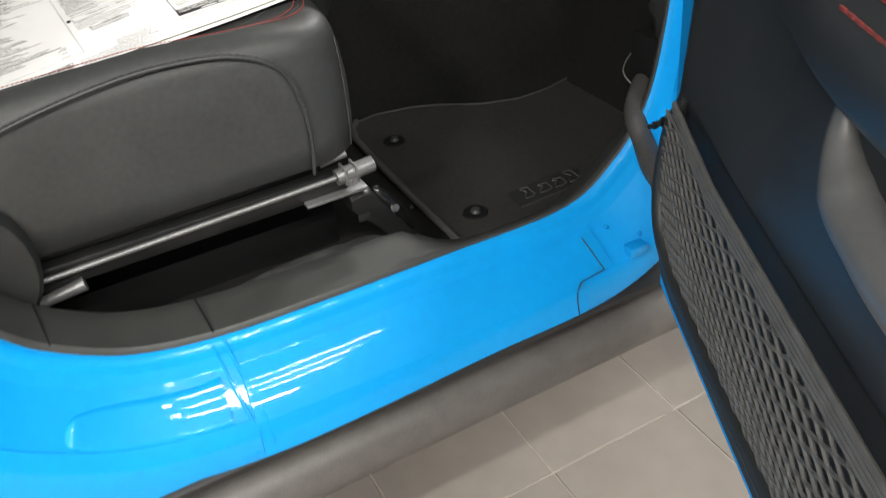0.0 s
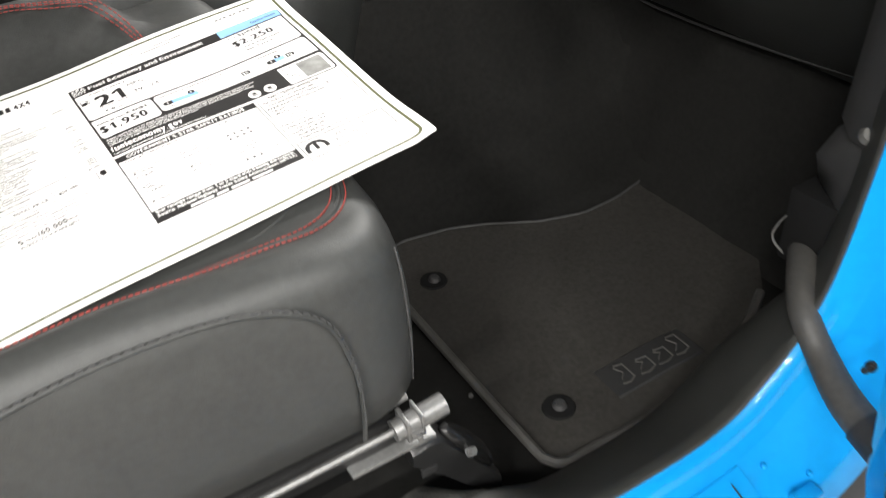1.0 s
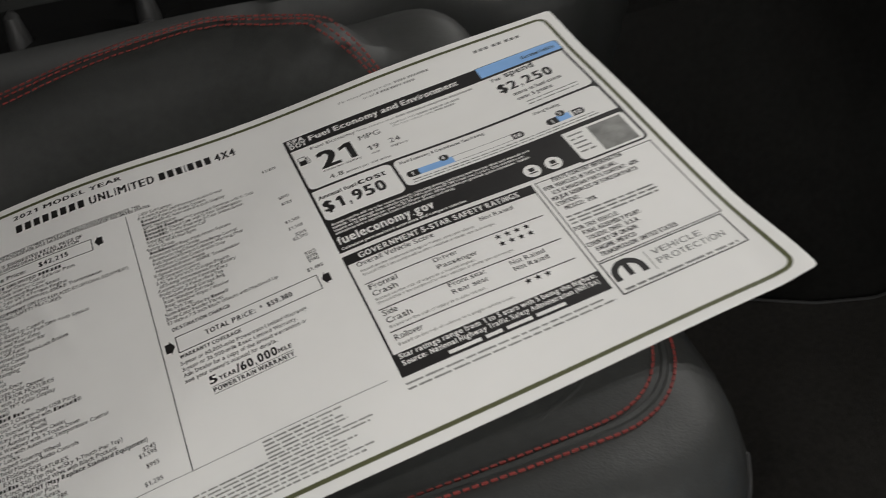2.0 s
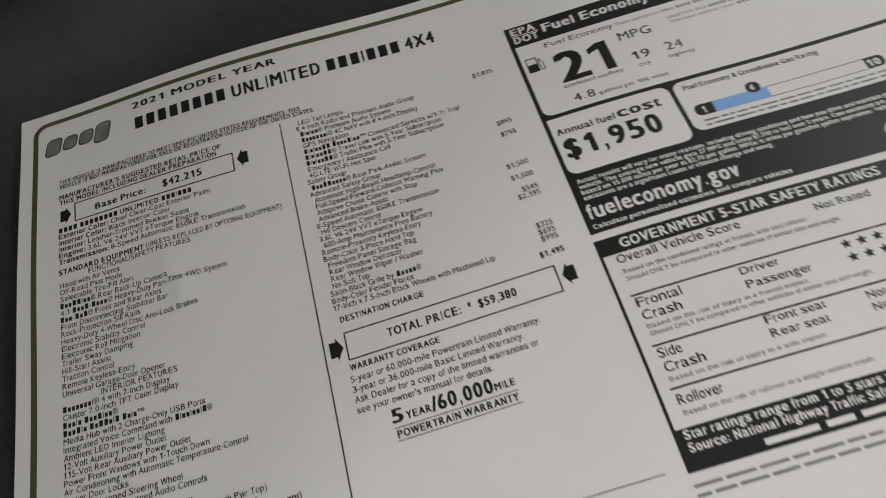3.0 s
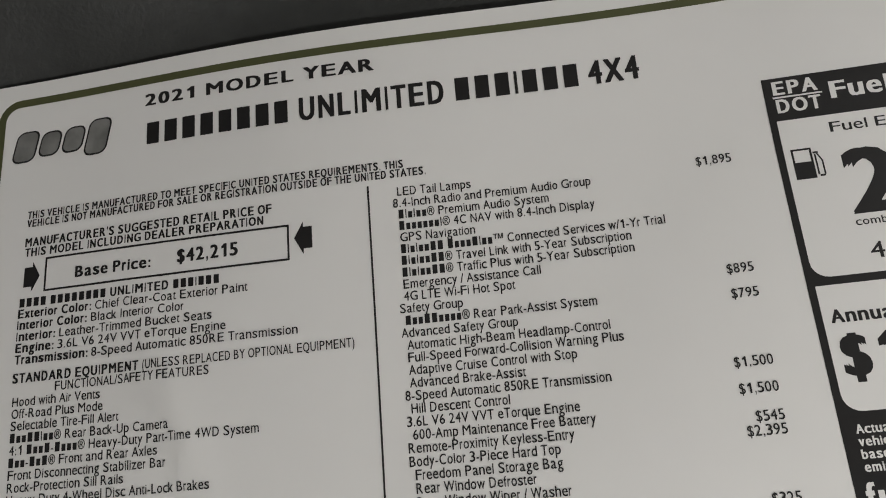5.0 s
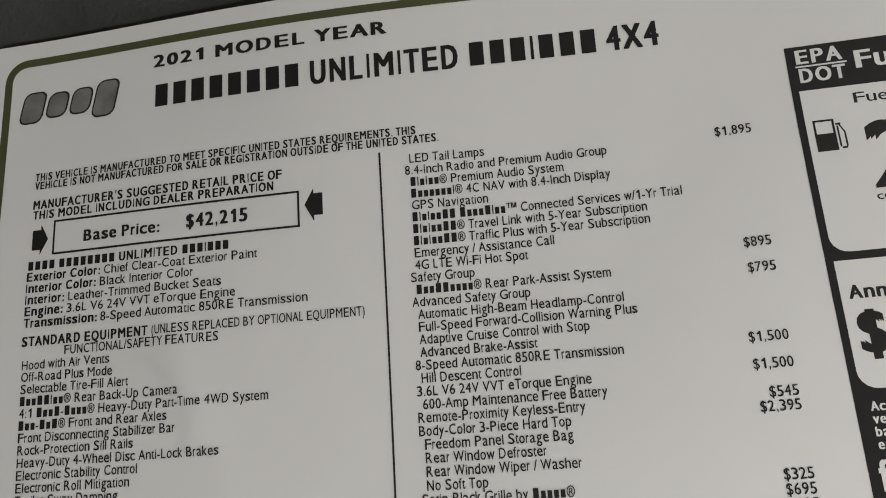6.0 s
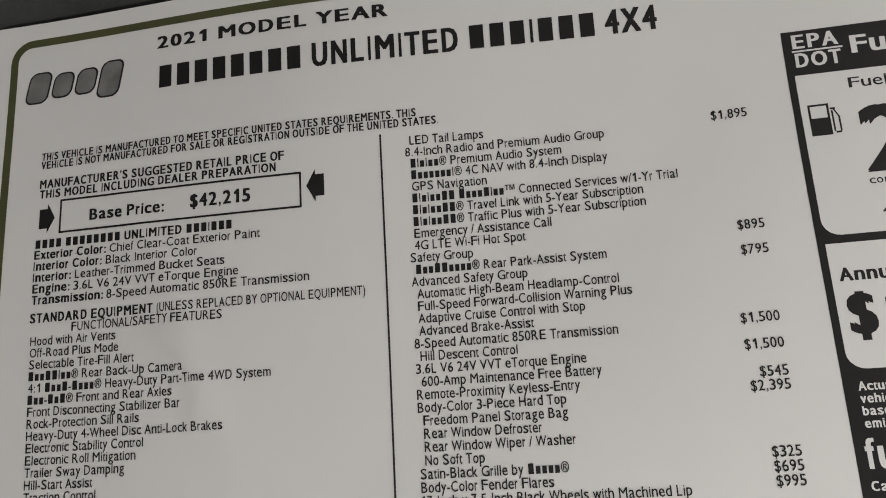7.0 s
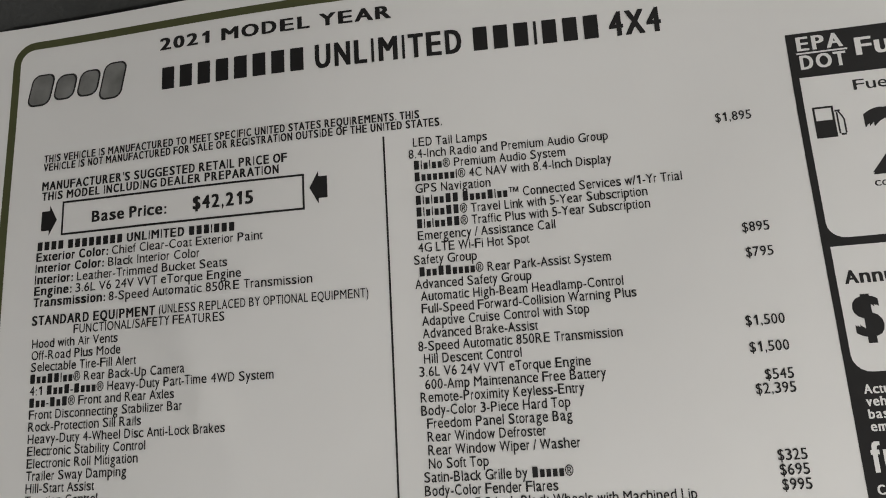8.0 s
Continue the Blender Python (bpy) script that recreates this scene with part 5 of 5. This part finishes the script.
for cu in (320.3, 335.0):
    flat_shape("seal", [[(cu + 5.6 * math.cos(a), -81.6 + 5.6 * math.sin(a)) for a in np.linspace(0, 2 * math.pi, 25)[:-1]]], W, h=0.2)
    flat_shape("seal_mark", [rect(cu - 2.6, -84.0, cu + 2.6, -83.0), rect(cu - 1.8, -82.2, cu + 1.8, -79.0)], INK, h=0.26)
word_bars("small_print", 354.4, 366.0, -66.0, 4.0, 5, height=2.2, seed=15, h=0.2)
flat_shape("code_square", [rect(369.0, -87.0, 393.0, -63.4)], GREYINK, h=0.2, label="grey square where a code is printed")

# safety ratings panel
flat_shape("ratings_frame", [rect(196.8, -166.0, 197.9, -99.4), rect(312.8, -166.0, 313.5, -99.4), rect(196.8, -99.4, 313.5, -92.0), rect(196.8, -179.8, 313.5, -166.0), rect(201.4, -117.5, 307.4, -116.8), rect(201.4, -137.4, 307.4, -136.7), rect(201.4, -153.2, 307.4, -152.5)], INK, h=0.12)
text("GOVERNMENT 5-STAR SAFETY RATINGS", 205.2, -97.6, 4.0, 98.0, mat=W, bold=True, h=0.2)
text("Overall Vehicle Score", 202.0, -103.6, 3.5, 44.0, bold=False, h=0.2)
text("Not Rated", 274.0, -105.0, 3.0, 21.0, h=0.2)
for k, (a, b, v) in enumerate((("Frontal", "Crash", -122.0), ("Side", "Crash", -141.8), ("Rollover", "", -158.6))):
    text(a, 202.2, v, 3.6, 15.5 if k == 0 else 0.0, bold=False, h=0.2)
    if b:
        text(b, 202.4, v - 5.2, 3.6, 13.5, bold=False, h=0.2)
    text(("Based on the risk of injury in a frontal impact.", "Based on the risk of injury in a side impact.", "Based on the risk of rollover in a single-vehicle crash.")[k], 202.4, v - (8.6 if b else 3.6), 1.7, (56.0, 52.5, 63.0)[k], h=0.2, mat=GREYINK)
    if k == 0:
        text("Should ONLY be compared to other vehicles of similar size and weight.", 202.4, v - 11.4, 1.7, 78.0, h=0.2, mat=GREYINK)
text("Based on the combined ratings of frontal, side and rollover.", 202.4, -108.0, 1.8, 67.0, h=0.2, mat=GREYINK)
text("Should ONLY be compared to other vehicles of similar size and weight.", 202.4, -111.2, 1.8, 78.0, h=0.2, mat=GREYINK)
text("Driver", 238.4, -121.4, 3.0, 13.5, h=0.2)
text("Passenger", 238.4, -126.8, 3.0, 23.0, h=0.2)
text("Front seat", 238.4, -140.8, 3.0, 21.0, h=0.2)
text("Rear seat", 238.4, -145.8, 3.0, 20.0, h=0.2)
text("Not Rated", 274.0, -142.0, 3.0, 21.0, h=0.2)
text("Not Rated", 274.0, -146.6, 3.0, 21.0, h=0.2)


def star(cu, cv, r):
    pts = [(cu + (r if i % 2 == 0 else r * 0.42) * math.sin(math.pi * i / 5), cv + (r if i % 2 == 0 else r * 0.42) * math.cos(math.pi * i / 5)) for i in range(10)]
    return [[pts[i], pts[(i + 1) % 10], (cu, cv)] for i in range(10)]


for n, v in ((4, -120.6), (4, -126.0), (3, -155.6)):
    for i in range(n):
        flat_shape("star", star(277.0 + 5.9 * i, v, 2.2), INK, h=0.2)
text("Star ratings range from 1 to 5 stars with 5 being the highest.", 199.8, -169.6, 2.9, 111.0, mat=W, bold=True, h=0.2)
text("Source: National Highway Traffic Safety Administration (NHTSA)", 199.8, -173.8, 2.9, 110.0, mat=W, bold=True, h=0.2)
word_bars("small_print", 222.0, 288.0, -178.2, 3.0, 1, mat=W, height=3.4, seed=33, h=0.2, ragged=0.02)
word_bars("small_print", 197.0, 312.0, -184.4, 3.0, 2, height=1.7, seed=34, h=0.2, ragged=0.1)

# parts content and maker's boxes
flat_shape("content_frame", frame_lines(316.0, -161.4, 396.8, -92.2, 0.6) + frame_lines(316.0, -186.6, 395.0, -162.2, 0.8), INK, h=0.12)
for k, (s, ind) in enumerate((("PARTS CONTENT INFORMATION", 8), ("FOR VEHICLES IN THIS CARLINE:", 0), ("U.S./CANADIAN PARTS CONTENT:  60%", 3), ("MAJOR SOURCES OF FOREIGN PARTS", 0), ("CONTENT:", 0), ("MEXICO:  29%", 3))):
    text(s, 318.6 + ind, -96.0 - 4.7 * k, 3.0, em=3.05, bold=True, h=0.2)
word_bars("small_print", 318.6, 390.0, -125.4, 2.8, 3, height=2.0, seed=40, h=0.2, ragged=0.2)
for k, (s, ind) in enumerate((("FOR THIS VEHICLE:", 0), ("FINAL ASSEMBLY POINT:", 3), ("TOLEDO, OHIO,  U.S.A.", 3), ("COUNTRY OF ORIGIN:", 0), ("ENGINE: MEXICO", 3), ("TRANSMISSION: UNITED STATES", 3))):
    text(s, 317.6 + ind, -136.2 - 4.5 * k, 3.0, em=3.05, bold=True, h=0.2)
loops = []
for k in range(12):
    a, b = math.pi * k / 12, math.pi * (k + 1) / 12
    loops.append([(328 + 10 * math.cos(a), -174 + 9 * math.sin(a)), (328 + 10 * math.cos(b), -174 + 9 * math.sin(b)), (328 + 6.4 * math.cos(b), -174 + 5.4 * math.sin(b)), (328 + 6.4 * math.cos(a), -174 + 5.4 * math.sin(a))])
loops += [rect(318.0, -178.0, 321.6, -174.0), rect(334.4, -178.0, 338.0, -174.0), rect(326.4, -177.0, 329.6, -168.6)]
flat_shape("maker_mark", loops, INK, h=0.2, label="black rounded printed mark")
text("VEHICLE", 345.4, -170.8, 4.0, 31.0, mat=GREYINK, h=0.2)
text("PROTECTION", 344.8, -177.2, 4.0, 42.6, mat=GREYINK, h=0.2)
flat_shape("rule", [rect(341.4, -180.0, 341.8, -166.0)], GREYINK, h=0.2)
word_bars("small_print", 319.0, 390.0, -184.6, 3.0, 1, height=2.2, seed=42, h=0.2, ragged=0.02)
set_texts()

# ---- floor tiles ----
TW, TL, GAP = 0.2935, 0.587, 0.0021
bm = bmesh.new()
box(bm, -TW / 2 + GAP, TW / 2 - GAP, -TL / 2 + GAP, TL / 2 - GAP, -0.006, 0.0, 0.0006, 1)
first = part("floor_tile", bm, TILE, floor)
tx0, ty0 = 0.6405 + TW / 2, 0.180 + TL / 2
first.location = (tx0, ty0, 0)
for i in range(-16, 13):
    for j in range(-8, 7):
        x, y = tx0 + TW * i, ty0 + TL * j
        if (i or j) and X0 < x < X1 and Y0 < y < Y1:
            o = first.copy()
            scene.collection.objects.link(o)
            o.location = (x, y, 0)
